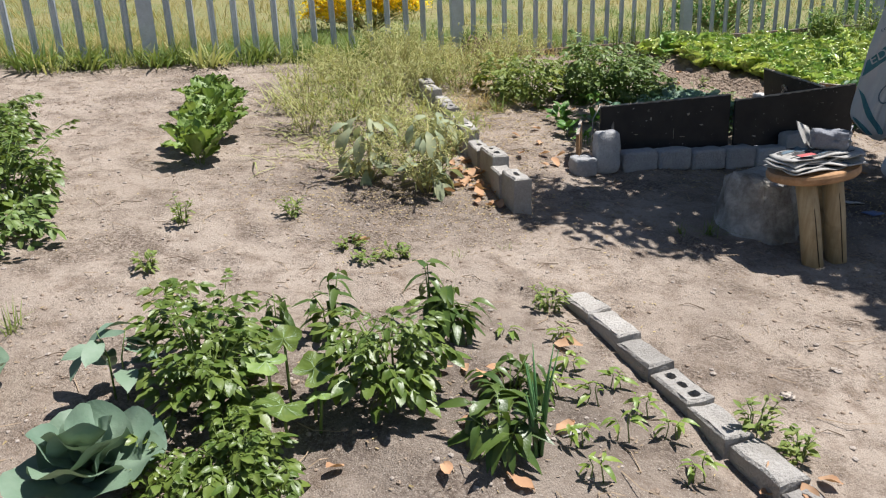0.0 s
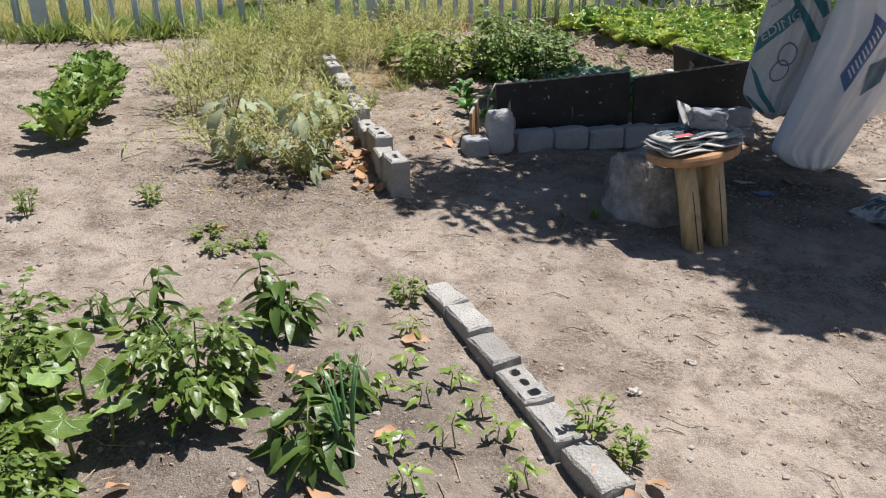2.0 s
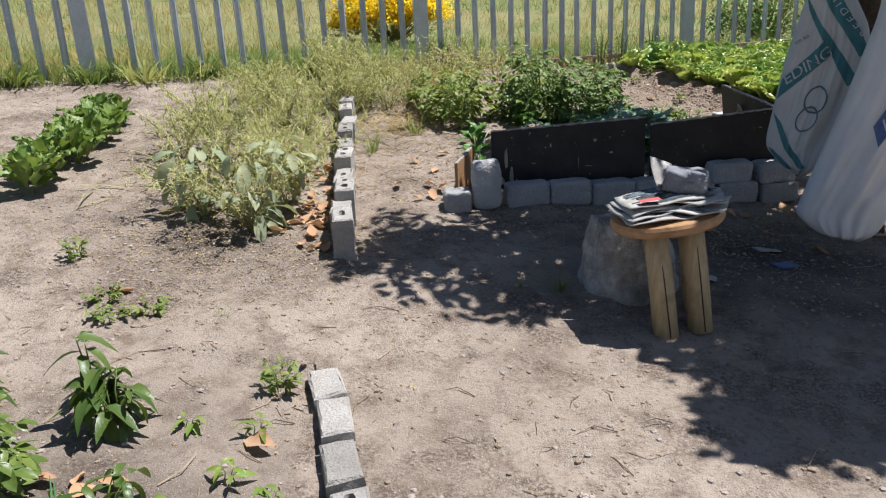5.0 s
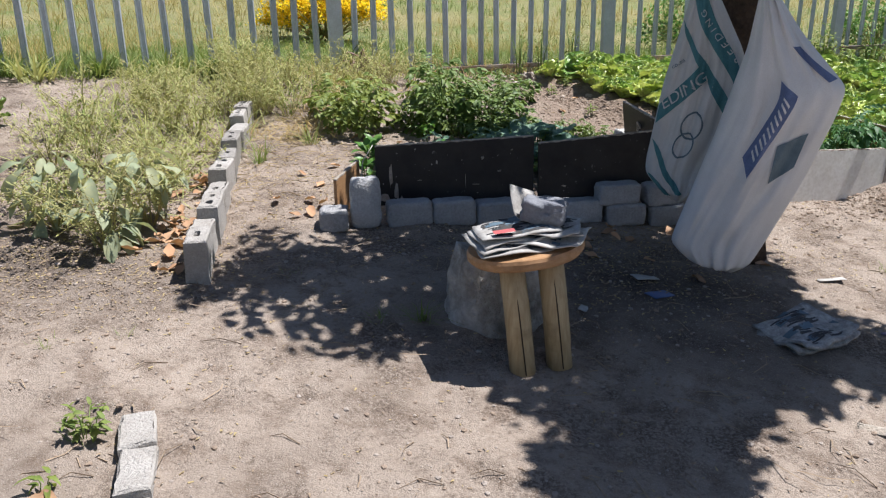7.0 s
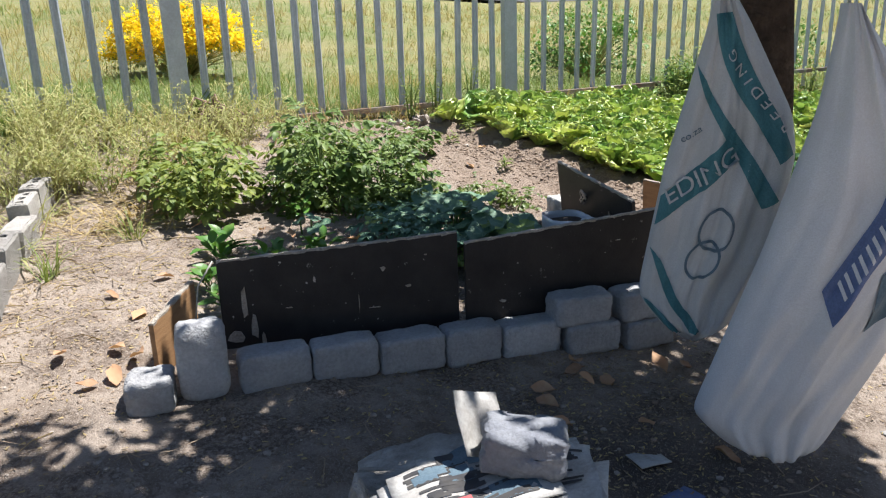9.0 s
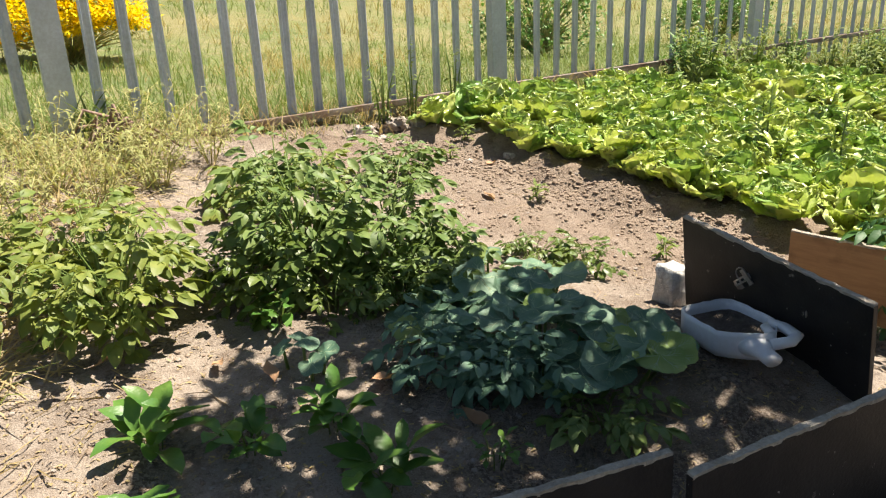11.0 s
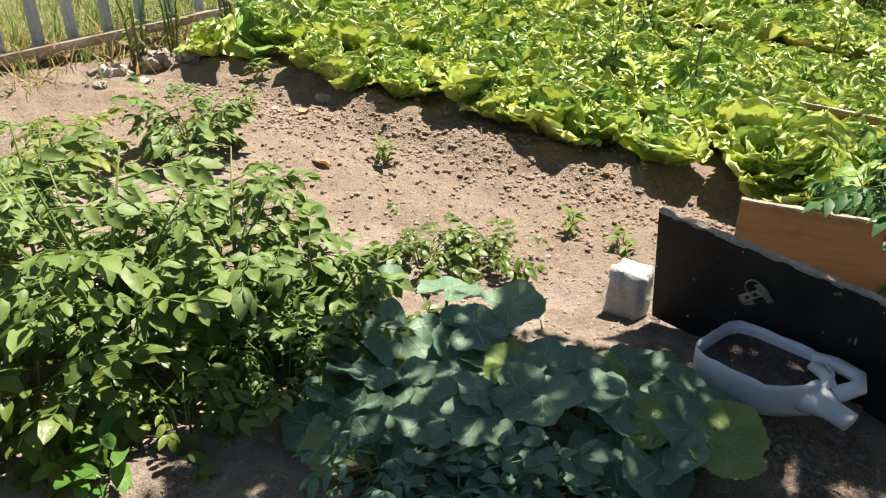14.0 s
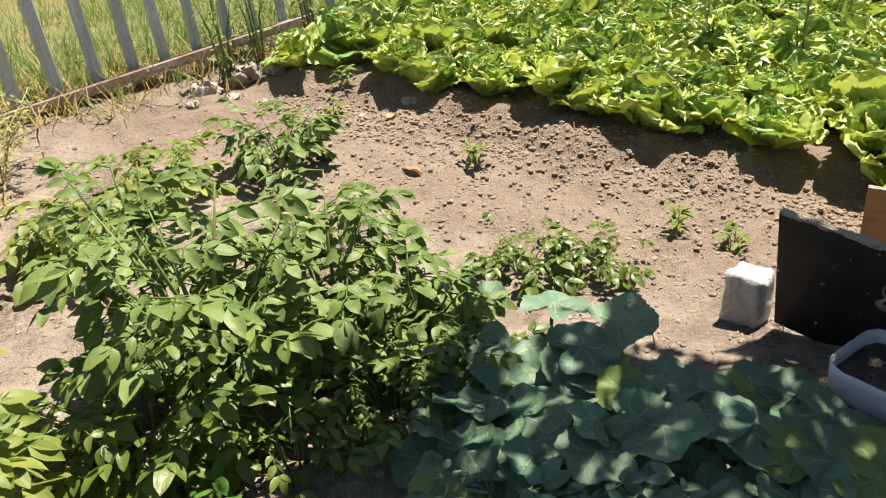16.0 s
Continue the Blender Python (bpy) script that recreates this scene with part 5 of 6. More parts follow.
def near_bed():
    potato(-0.44, 2.46, 0.16, 0.36, 1, M_POTATO, n=9, m=9, size=0.18)
    potato(-0.54, 2.66, 0.13, 0.36, 2, n=7, m=8, size=0.17)
    potato(0.12, 2.52, 0.13, 0.33, 3, n=9, m=9, size=0.17)
    potato(-0.27, 2.14, 0.13, 0.21, 4, n=8, m=7, size=0.13)
    potato(-0.2, 2.06, 0.11, 0.15, 5, n=6, m=6, size=0.13)
    potato(-0.45, 2.05, 0.12, 0.14, 6, n=5, m=6, size=0.12)
    pepper(-0.14, 2.93, 0.30, 7, size=0.12, n=3, m=8)
    pepper(0.22, 3.02, 0.34, 8, size=0.13, r=0.07, n=3, m=9)
    pepper(0.30, 2.97, 0.22, 9, size=0.12, r=0.14, n=6, m=9)
    pepper(-0.36, 2.98, 0.15, 10, "small pepper plant in the sand", 0.09, 0.08, 3, 6)
    pepper(0.50, 2.57, 0.15, 11, "low bushy pepper plant with glossy leaves", 0.12, 0.13, 7, 7)
    pepper(0.46, 2.30, 0.17, 12, "low bushy pepper plant with glossy leaves", 0.12, 0.14, 7, 8)
    for i, (x, y, hh) in enumerate(((0.72, 2.82, 0.09), (0.77, 2.61, 0.11), (0.87, 2.76, 0.09), (0.93, 2.60, 0.10), (0.84, 2.44, 0.14), (1.0, 2.50, 0.09), (0.69, 2.38, 0.11), (1.04, 2.31, 0.12), (0.73, 2.22, 0.12), (0.92, 2.02, 0.12), (1.08, 1.93, 0.12), (0.64, 2.62, 0.1))):
        seedling(x, y, hh, 30 + i)
    seedling(0.50, 3.04, 0.06, 45)
    seedling(0.71, 3.06, 0.09, 46, M_POTATO_YELLOW, "yellowing pepper seedling in the bed")
    # spring onion clump
    rng = random.Random(5)
    plant = thing_at("spring_onion", 0.57, 2.30, "clump of tall thin green onion leaves", "onion")
    for i in range(9):
        h = Heap()
        a, r = rng.uniform(0, 6.28), rng.uniform(0.02, 0.07)
        z = rng.uniform(0.22, 0.36)
        h.add(tube([(0.01 * math.cos(a), 0.01 * math.sin(a), 0), (r * 0.5 * math.cos(a), r * 0.5 * math.sin(a), z * 0.6), (r * math.cos(a), r * math.sin(a), z)], [0.006, 0.005, 0.001], 5))
        part("leaf", h.mesh("leaf", M_ONION), plant)
    # pumpkin vine growing up through the potatoes
    vine(-0.16, 2.36, [(0.0, -0.08, 0.12, 0.15), (0.07, 0.05, 0.17, 0.13), (-0.07, 0.04, 0.2, 0.12), (-0.03, 0.11, 0.24, 0.11), (0.1, -0.02, 0.12, 0.12), (-0.12, -0.05, 0.1, 0.11)], 51, M_POTATO, "broad bright green pumpkin leaves among the potato plants")
    cabbage(-0.62, 2.06, 0.24, 61)
    cabbage(-1.22, 2.42, 0.2, 62)
    bushy("wild_kale", -0.73, 2.47, 0.1, 0.26, "upright grey-green kale plant", SPOON, M_CABBAGE, 2, 7, 0.17, 63, "kale", "", (-0.6, 0.4), 0.4)


def cabbage(x, y, size, seed):
    rng = random.Random(seed)
    plant = thing_at("cabbage", x, y, "blue-green open cabbage with broad waxy leaves", "cabbage")
    for i in range(13):
        a = i * 2.4 + rng.uniform(-0.2, 0.2)
        t = i / 12
        v, f = round_leaf(3, 0.05, 0.15, 0.5, 0.05, seed + i)[:2]
        me = mesh("leaf", (v * size * (1.15 - 0.5 * t)).tolist(), f, M_CABBAGE, True)
        part("leaf", me, plant, m=pose(0.02 * math.cos(a), 0.02 * math.sin(a), 0.03 + 0.07 * t, math.degrees(0.25 + 0.95 * t), rng.uniform(-12, 12), math.degrees(a)))
    h = Heap()
    h.add(tube([(0, 0, -0.02), (0, 0, 0.12)], [0.022, 0.018], 7))
    part("stem", h.mesh("stem", M_CABBAGE), plant)


def vine(x, y, leaves, seed, mat, label):
    """A pumpkin plant: leaf stalks from one crown, each with one broad leaf."""
    rng = random.Random(seed)
    plant = thing_at("pumpkin_plant", x, y, label, "pumpkin plant")
    for i, (dx, dy, z, size) in enumerate(leaves):
        h = Heap()
        h.add(tube([(dx * 0.86, dy * 0.86, -0.01), (dx * 0.95, dy * 0.95, z * 0.6), (dx, dy, z)], [0.006, 0.005, 0.004], 5))
        stalk = part("stalk", h.mesh("stalk", M_STEM), plant)
        m = mat if rng.random() < 0.9 else M_PUMPKIN_PALE
        yaw = math.degrees(math.atan2(dy, dx)) - 90 + rng.uniform(-40, 40)
        part("leaf", veined_leaf(size, seed + i, m, M_VEIN), plant, m=pose(dx, dy, z, rng.uniform(-16, 32), rng.uniform(-28, 28), 0) @ pose(0, 0, 0, 0, 0, yaw) @ Matrix.Translation((0, -0.33 * size, 0)))


near_bed()


def left_side():
    potato(-1.95, 3.95, 0.36, 0.42, 71, M_POTATO, "large light green potato plant on dry soil", 14, 11)
    potato(-2.35, 4.45, 0.34, 0.4, 72, M_POTATO, n=13, m=10)
    potato(-2.6, 5.0, 0.3, 0.35, 73, M_POTATO, n=11, m=9)
    potato(-1.75, 3.55, 0.2, 0.2, 74, M_POTATO_DARK, n=8, m=7)
    rng = random.Random(9)
    for i in range(9):
        t = i / 8
        x, y = -1.26 - 0.35 * t + rng.uniform(-0.1, 0.1), 4.85 + 1.45 * t
        bushy("beet_plant", x, y, 0.12, 0.13, "low rosette of light green beet leaves", BEET, M_BEET, 7, 3, 0.22, 80 + i, "beet", "row of beet plants", (-0.1, 0.9), 0.3)
    for i, (x, y, hh) in enumerate(((-1.05, 3.92, 0.22), (-1.02, 3.40, 0.09), (0.69, 3.33, 0.17), (-0.55, 4.12, 0.16), (1.27, 2.52, 0.2), (1.36, 2.42, 0.14), (-0.1, 3.62, 0.08), (0.02, 3.72, 0.07), (-0.2, 3.78, 0.08))):
        bushy("weed", x, y, 0.1, 0.7 * hh, "small wispy green weed on bare sand", OVAL, M_WEED, 7, 8, 0.042, 100 + i, "weed", "", (-0.4, 0.7), 0.15)


left_side()


def wispy(x, y, height, r, seed, label, mat, n=16, bits=46, bit=0.03):
    """A tall seeding weed: thin branching stems hung with pods and small leaves."""
    rng = random.Random(seed)
    plant = thing_at("seeding_weed", x, y, label, "weed", "weeds gone to seed")
    hs, hl = Heap(), Heap()
    for a, p in stemmy(rng, hs, n, height, r, 0.0035):
        for k in range(bits):
            t = 0.18 + 0.82 * (k + rng.random()) / bits
            q = along(p, min(1, t))
            b = rng.uniform(0, 6.28)
            l = rng.uniform(0.03, 0.13) * (1.2 - 0.6 * t)
            e = q + np.array((math.cos(b) * l, math.sin(b) * l, rng.uniform(-0.3, 0.9) * l))
            hs.add(tube([q, e], [0.0016, 0.001], 3))
            for _ in range(2):
                w = q + (e - q) * rng.uniform(0.3, 1)
                hl.add(LANCE[rng.randrange(4)], turn(rng.uniform(0, 6.28), rng.uniform(-0.8, 1.0), 0), w, bit * rng.uniform(0.6, 1.4))
    tagged(part("stem_tangle", hs.mesh("stem_tangle", M_DRYSTEM), plant), kind="stuff")
    part("foliage", hl.mesh("foliage", mat), plant)
    return plant


def weed_patch():
    pale = "tall seeding weed, yellow-green and drying"
    grey = "drying brassica with grey-green leaves and thin seed stems"
    rng = random.Random(31)
    for i, (x, y, hh, r) in enumerate(((0.1, 4.62, 0.46, 0.36), (-0.25, 4.8, 0.42, 0.5), (0.15, 4.95, 0.5, 0.38))):
        plant = wispy(x, y, hh, r, 120 + i, grey, M_SEEDY, 11, 26, 0.022)
        h = Heap()
        for k in range(36):
            a = rng.uniform(0, 6.28)
            z = rng.uniform(0.03, 0.4)
            h.add(SPOON[k % 4], turn(a, rng.uniform(-1.1, 0.2), rng.uniform(-0.5, 0.5)), (0.12 * math.cos(a + 1.6) * rng.random(), 0.12 * math.sin(a + 1.6) * rng.random(), z), rng.uniform(0.09, 0.19))
        part("lower_foliage", h.mesh("lower_foliage", M_GREYLEAF), plant, "wilting grey-green lower leaves")
    spots = []
    for i in range(24):
        t = rng.random()
        x = -1.0 + 1.05 * rng.random()
        y = 5.3 + (fence_y(x) - 5.7) * t
        spots.append((x, y, 0.28 + 0.3 * rng.random(), 0.34))
    for x, y, hh in ((0.35, 7.7, 0.4), (0.55, 8.1, 0.42), (0.3, 8.4, 0.5), (0.75, 8.5, 0.4), (0.6, 8.9, 0.45), (0.2, 7.3, 0.38), (0.95, 8.9, 0.35)):
        spots.append((x, y, hh, 0.36))
    low = Heap()
    for i in range(260):
        x, y = rng.gauss(0.42, 0.17), rng.uniform(6.6, 9.0)
        if y < fence_y(x) - 0.1:
            for k in range(5):
                a = rng.uniform(0, 6.28)
                low.add(BLADE[k % 4], turn(a, rng.uniform(0.05, 0.9)), (x + rng.uniform(-0.06, 0.06), y + rng.uniform(-0.06, 0.06), ground_z(x, y) + 0.005), rng.uniform(0.1, 0.24))
    khaki = Heap()
    for i in range(620):
        x, y = rng.uniform(-1.25, 0.75), rng.uniform(6.0, 9.4)
        if y < fence_y(x) - 0.02 and (x < 0.1 or y > 8.3):
            for k in range(6):
                a = rng.uniform(0, 6.28)
                khaki.add(BLADE[k % 4], turn(a, rng.uniform(0.2, 1.3)), (x + rng.uniform(-0.07, 0.07), y + rng.uniform(-0.07, 0.07), ground_z(x, y)), rng.uniform(0.12, 0.34))
    for i in range(150):
        x, y = rng.uniform(-0.95, 0.1), rng.uniform(4.9, 6.3)
        for k in range(5):
            a = rng.uniform(0, 6.28)
            khaki.add(BLADE[k % 4], turn(a, rng.uniform(0.0, 0.5)), (x + rng.uniform(-0.09, 0.09), y + rng.uniform(-0.09, 0.09), ground_z(x, y)), rng.uniform(0.12, 0.34))
    tagged(new("tangled_grass", khaki.mesh("tangled_grass", M_SEEDY)), "tangled pale yellow-green grass near the fence", "grass", kind="stuff")
    tagged(new("flattened_grass", low.mesh("flattened_grass", M_STRAW)), "flattened dry straw-coloured grass beside the low wall", "grass", kind="stuff")
    for i, (x, y, hh, r) in enumerate(spots):
        wispy(x, y, hh, r, 130 + i, pale, M_SEEDY if rng.random() < 0.8 else M_WEED, 8, 22, 0.026)


weed_patch()


def tuft(h, rng, x, y, n, height, r, z=None, shapes=BLADE):
    g = ground_z(x, y) if z is None else z
    for k in range(n):
        a, d = rng.uniform(0, 6.28), r * rng.random()
        h.add(shapes[rng.randrange(len(shapes))], turn(a, rng.uniform(0.75, 1.5)), (x + d * math.cos(a * 3), y + d * math.sin(a * 3), g - 0.01), height * rng.uniform(0.5, 1.1))


def fence_growth():
    """Grass and weeds along the fence's foot, and the land beyond."""
    rng = random.Random(41)
    for i in range(26):
        x = -4.4 + 3.7 * i / 25 + rng.uniform(-0.06, 0.06)
        y = fence_y(x) - rng.uniform(0.1, 0.45)
        h = Heap()
        tuft(h, rng, 0, 0, 60, 0.3, 0.16, 0.0, STRAP if i % 3 == 0 else BLADE)
        plant = thing_at("grass_clump", x, y, "clump of dark green strap-like leaves at the fence", "grass", "grass clumps along the fence")
        part("foliage", h.mesh("foliage", (M_GRASS, M_WEED, M_GRASS, M_SEEDY)[i % 4]), plant)
    h, d = Heap(), Heap()
    for i in range(900):
        x = rng.uniform(-5, 9)
        y = fence_y(x) + rng.gauss(0.12, 0.22)
        (tuft(d, rng, x, y, 6, 0.24, 0.07) if rng.random() < 0.6 and x > -0.6 else tuft(h, rng, x, y, 6, 0.2, 0.07))
    for i in range(260):
        x = rng.uniform(2.9, 8)
        y = fence_y(x) - abs(rng.gauss(0.25, 0.2))
        (tuft(d, rng, x, y, 7, 0.3, 0.08) if rng.random() < 0.45 else tuft(h, rng, x, y, 7, 0.26, 0.08))
    for i in range(150):
        x = rng.uniform(-0.3, 3.4)
        y = fence_y(x) - rng.gauss(0.05, 0.16)
        (tuft(d, rng, x, y, 6, 0.2, 0.07) if rng.random() < 0.6 else tuft(h, rng, x, y, 6, 0.17, 0.07))
    tagged(new("fence_grass", h.mesh("fence_grass", M_GRASS)), "green grass growing through the fence's foot", "grass", kind="stuff")
    tagged(new("fence_straw", d.mesh("fence_straw", M_STRAW)), "dry straw-coloured grass along the fence", "grass", kind="stuff")
    h, d = Heap(), Heap()
    for i in range(15000):
        past = 0.3 + 32 * rng.random() ** 2.3
        x = rng.uniform(-7 - past, 8 + past)
        y = fence_y(min(7.5, max(-5, x))) + past
        n = noise.noise((x * 0.25, y * 0.25, 1)) + 0.5 * noise.noise((x * 0.8, y * 0.8, 4))
        size = 0.22 + 0.012 * past
        near_green = past < 12 and x > -3
        if n > (0.12 if not near_green else -0.28):
            tuft(h, rng, x, y, 5, size, 0.16)
        else:
            tuft(d, rng, x, y, 5, size * 1.1, 0.16)
    tagged(new("field_grass", h.mesh("field_grass", M_GRASS)), "green grass patches in the field beyond the fence", "grass", kind="stuff")
    tagged(new("field_straw", d.mesh("field_straw", M_FIELD)), "dry yellow grass in the field beyond the fence", "grass", kind="stuff")
    # right-hand weeds behind the lettuce
    for i in range(95):
        w = -5.4 + 5.6 * rng.random()
        u = 11.85 + 1.5 * rng.random()
        x, y = 0.8 * u + 0.6 * w, 0.6 * u - 0.8 * w
        if y < fence_y(x) - 0.1:
            bushy("tall_weed", x, y, 0.16, 0.4 + 0.35 * rng.random(), "tall green weed behind the lettuce", LANCE, M_WEED if i % 3 else M_GRASS, 8, 14, 0.085, 200 + i, "weed", "tall weeds behind the lettuce", (-0.4, 0.8), 0.15)
    for i in range(30):
        x = rng.uniform(4.3, 8.6)
        bushy("tall_weed", x, fence_y(x) - rng.uniform(0.12, 0.9), 0.2, 0.35 + 0.35 * rng.random(), "tall green weed at the fence", LANCE, M_WEED if i % 3 else M_CHARD, 8, 14, 0.09, 700 + i, "weed", "tall weeds behind the lettuce", (-0.4, 0.8), 0.12)
    for i in range(3):
        x = rng.uniform(1.9, 2.6)
        y = fence_y(x) - rng.uniform(0.15, 0.35)
        bushy("fence_weed", x, y, 0.1, 0.3 + 0.4 * rng.random(), "thin weed climbing at the fence", LANCE, M_WEED, 4, 16, 0.06, 260 + i, "weed", "", (-0.3, 0.8), 0.1)
    # dry succulent roots by the post
    plant = thing_at("dry_succulent", 0.42, fence_y(0.42) - 0.22, "uprooted dry succulent with tangled reddish roots", "plant")
    h, g = Heap(), Heap()
    for i in range(46):
        a, r = rng.uniform(0, 6.28), rng.uniform(0.1, 0.36)
        z = rng.uniform(0.02, 0.2)
        h.add(tube([(rng.uniform(-0.08, 0.08), rng.uniform(-0.05, 0.05), z), (0.5 * r * math.cos(a), 0.3 * r * math.sin(a) - 0.04, z + rng.uniform(-0.03, 0.1)), (r * math.cos(a), 0.5 * r * math.sin(a), max(0, z - 0.12))], [0.012, 0.01, 0.005], 5))
    tagged(part("root_tangle", h.mesh("root_tangle", M_DRYROOT), plant), kind="stuff")
    tuft(g, rng, -0.12, 0.08, 40, 0.26, 0.12, 0.12, STRAP)
    tuft(g, rng, 0.1, 0.1, 25, 0.2, 0.1, 0.1, STRAP)
    part("foliage", g.mesh("foliage", M_GRASS), plant)


fence_growth()


def far_bed():
    """Potatoes, pumpkin and chard behind the black boards."""
    big = "large dark green potato plant, partly wilted"
    potato(1.44, 7.34, 0.25, 0.6, 301, M_POTATO_DARK, big, 12, 11, 0.21)
    potato(1.76, 7.44, 0.25, 0.5, 302, M_POTATO_DARK, big, 11, 10, 0.21)
    potato(1.25, 7.18, 0.2, 0.28, 303, M_POTATO, "green potato plant, partly wilted", 8, 8, 0.18)
    potato(1.76, 7.08, 0.17, 0.19, 304, M_POTATO_DARK, "wilting dark green potato plant", 9, 8, 0.12)
    potato(1.52, 7.03, 0.14, 0.16, 314, M_POTATO, "wilting potato plant with hanging leaves", 6, 5, 0.15)
    potato(1.93, 7.26, 0.18, 0.32, 315, M_POTATO_DARK, "dark green potato plant, partly wilted", 9, 8, 0.18)
    potato(1.98, 7.08, 0.13, 0.17, 316, M_POTATO, "wilting potato plant beside the pumpkin", 7, 6, 0.13)
    potato(1.36, 7.66, 0.1, 0.56, 307, M_POTATO_DARK, "tall dark green potato shoot", 4, 9, 0.17)
    potato(0.82, 7.02, 0.37, 0.40, 305, M_POTATO_YELLOW, "light green potato plant on dry sand", 15, 8, 0.2)
    potato(0.62, 7.38, 0.3, 0.34, 306, M_POTATO_YELLOW, "light green potato plant on dry sand", 10, 7, 0.2)
    potato(1.2, 8.2, 0.22, 0.2, 308, M_POTATO_YELLOW, "yellowing sprawling potato plant", 9, 8)
    potato(1.95, 8.55, 0.15, 0.26, 310, M_POTATO_DARK, n=7, m=8)
    potato(1.5, 8.55, 0.16, 0.2, 311, M_POTATO_YELLOW, "small yellowing potato plant", 6, 6)
    potato(2.38, 7.52, 0.16, 0.14, 312, M_POTATO, n=7, m=6, size=0.13)
    potato(2.58, 7.42, 0.12, 0.12, 313, M_POTATO, n=5, m=6, size=0.12)
    rng = random.Random(77)
    leaves = []
    while len(leaves) < 62:
        k, e = rng.uniform(-0.42, 0.46), rng.uniform(-0.3, 0.24)
        dx, dy = 0.72 * k + 0.6 * e, -0.68 * k + 0.7 * e
        if (k / 0.47) ** 2 + (e / 0.3) ** 2 < 1 and all(math.hypot(dx - q[0], dy - q[1]) > 0.05 for q in leaves):
            top = max(0.0, 1 - (e / 0.32) ** 2 - 0.5 * (k / 0.5) ** 2)
            leaves.append((dx, dy, 0.03 + 0.12 * top * rng.uniform(0.5, 1.1), rng.uniform(0.1, 0.175)))
    vine(2.13, 6.68, leaves, 78, M_PUMPKIN, "sprawling pumpkin plant with broad dark grey-green leaves")
    vine(2.08, 7.05, [(-0.05, -0.06, 0.12, 0.19), (-0.06, 0.14, 0.12, 0.16), (0.24, -0.06, 0.1, 0.19), (0.16, 0.09, 0.1, 0.17), (0.04, 0.22, 0.1, 0.12), (0.1, -0.12, 0.12, 0.17)], 95, M_PUMPKIN, "young pumpkin plant reaching into the sun")
    for i, (x, y) in enumerate(((1.80, 6.64), (1.95, 6.50), (2.08, 6.47))):
        potato(x, y, 0.12, 0.16, 325 + i, M_PUMPKIN, "low shaded potato plant under the pumpkin leaves", 6, 5, 0.17)
    vine(1.42, 6.66, [(0.0, 0.0, 0.09, 0.1), (0.06, -0.03, 0.06, 0.09), (-0.06, 0.02, 0.07, 0.08), (0.02, -0.07, 0.05, 0.08)], 97, M_PUMPKIN, "small young pumpkin plant in the shaded bed")
    for i, (x, y) in enumerate(((2.22, 6.3),)):
        potato(x, y, 0.13, 0.13, 320 + i, M_POTATO_DARK, "low shaded potato plant beside the pumpkin", 6, 5, 0.15)
    for i, (x, y, s) in enumerate(((1.03, 6.36, 0.2), (1.27, 6.32, 0.17), (1.48, 6.38, 0.19), (1.6, 6.16, 0.22), (1.05, 6.05, 0.16), (1.16, 5.85, 0.12), (1.33, 6.93, 0.12), (1.88, 6.2, 0.06))):
        bushy("chard_plant", x, y, 0.09, 0.1, "low rosette of dark green chard leaves in shade", SPOON, M_CHARD, 6, 3, 0.72 * s, 330 + i, "chard", "chard plants behind the boards", (0.0, 0.9), 0.3)
    bushy("tomato_plant", 3.74, 6.78, 0.22, 0.66, "tall dark green tomato plant behind the brown board", TOMATO, M_TOMATO, 8, 11, 0.24, 350, "tomato plant", "", (-0.5, 0.5), 0.2)
    bushy("tomato_plant", 4.12, 6.82, 0.24, 0.5, "dark green tomato plant behind the white board", TOMATO, M_TOMATO, 8, 11, 0.24, 351, "tomato plant", "", (-0.5, 0.5), 0.2)
    bushy("tomato_plant", 4.35, 7.0, 0.24, 0.4, "dark green tomato plant behind the white board", TOMATO, M_TOMATO, 7, 9, 0.22, 352, "tomato plant", "", (-0.5, 0.5), 0.2)
    for i, (x, y) in enumerate(((2.95, 7.5), (3.05, 7.35), (2.62, 8.3), (2.3, 9.0), (2.45, 9.25))):
        bushy("weed", x, y, 0.05, 0.1, "small green weed on crumbled soil", LANCE, M_WEED, 4, 6, 0.06, 360 + i, "weed", "", (-0.2, 0.8), 0.2)


far_bed()


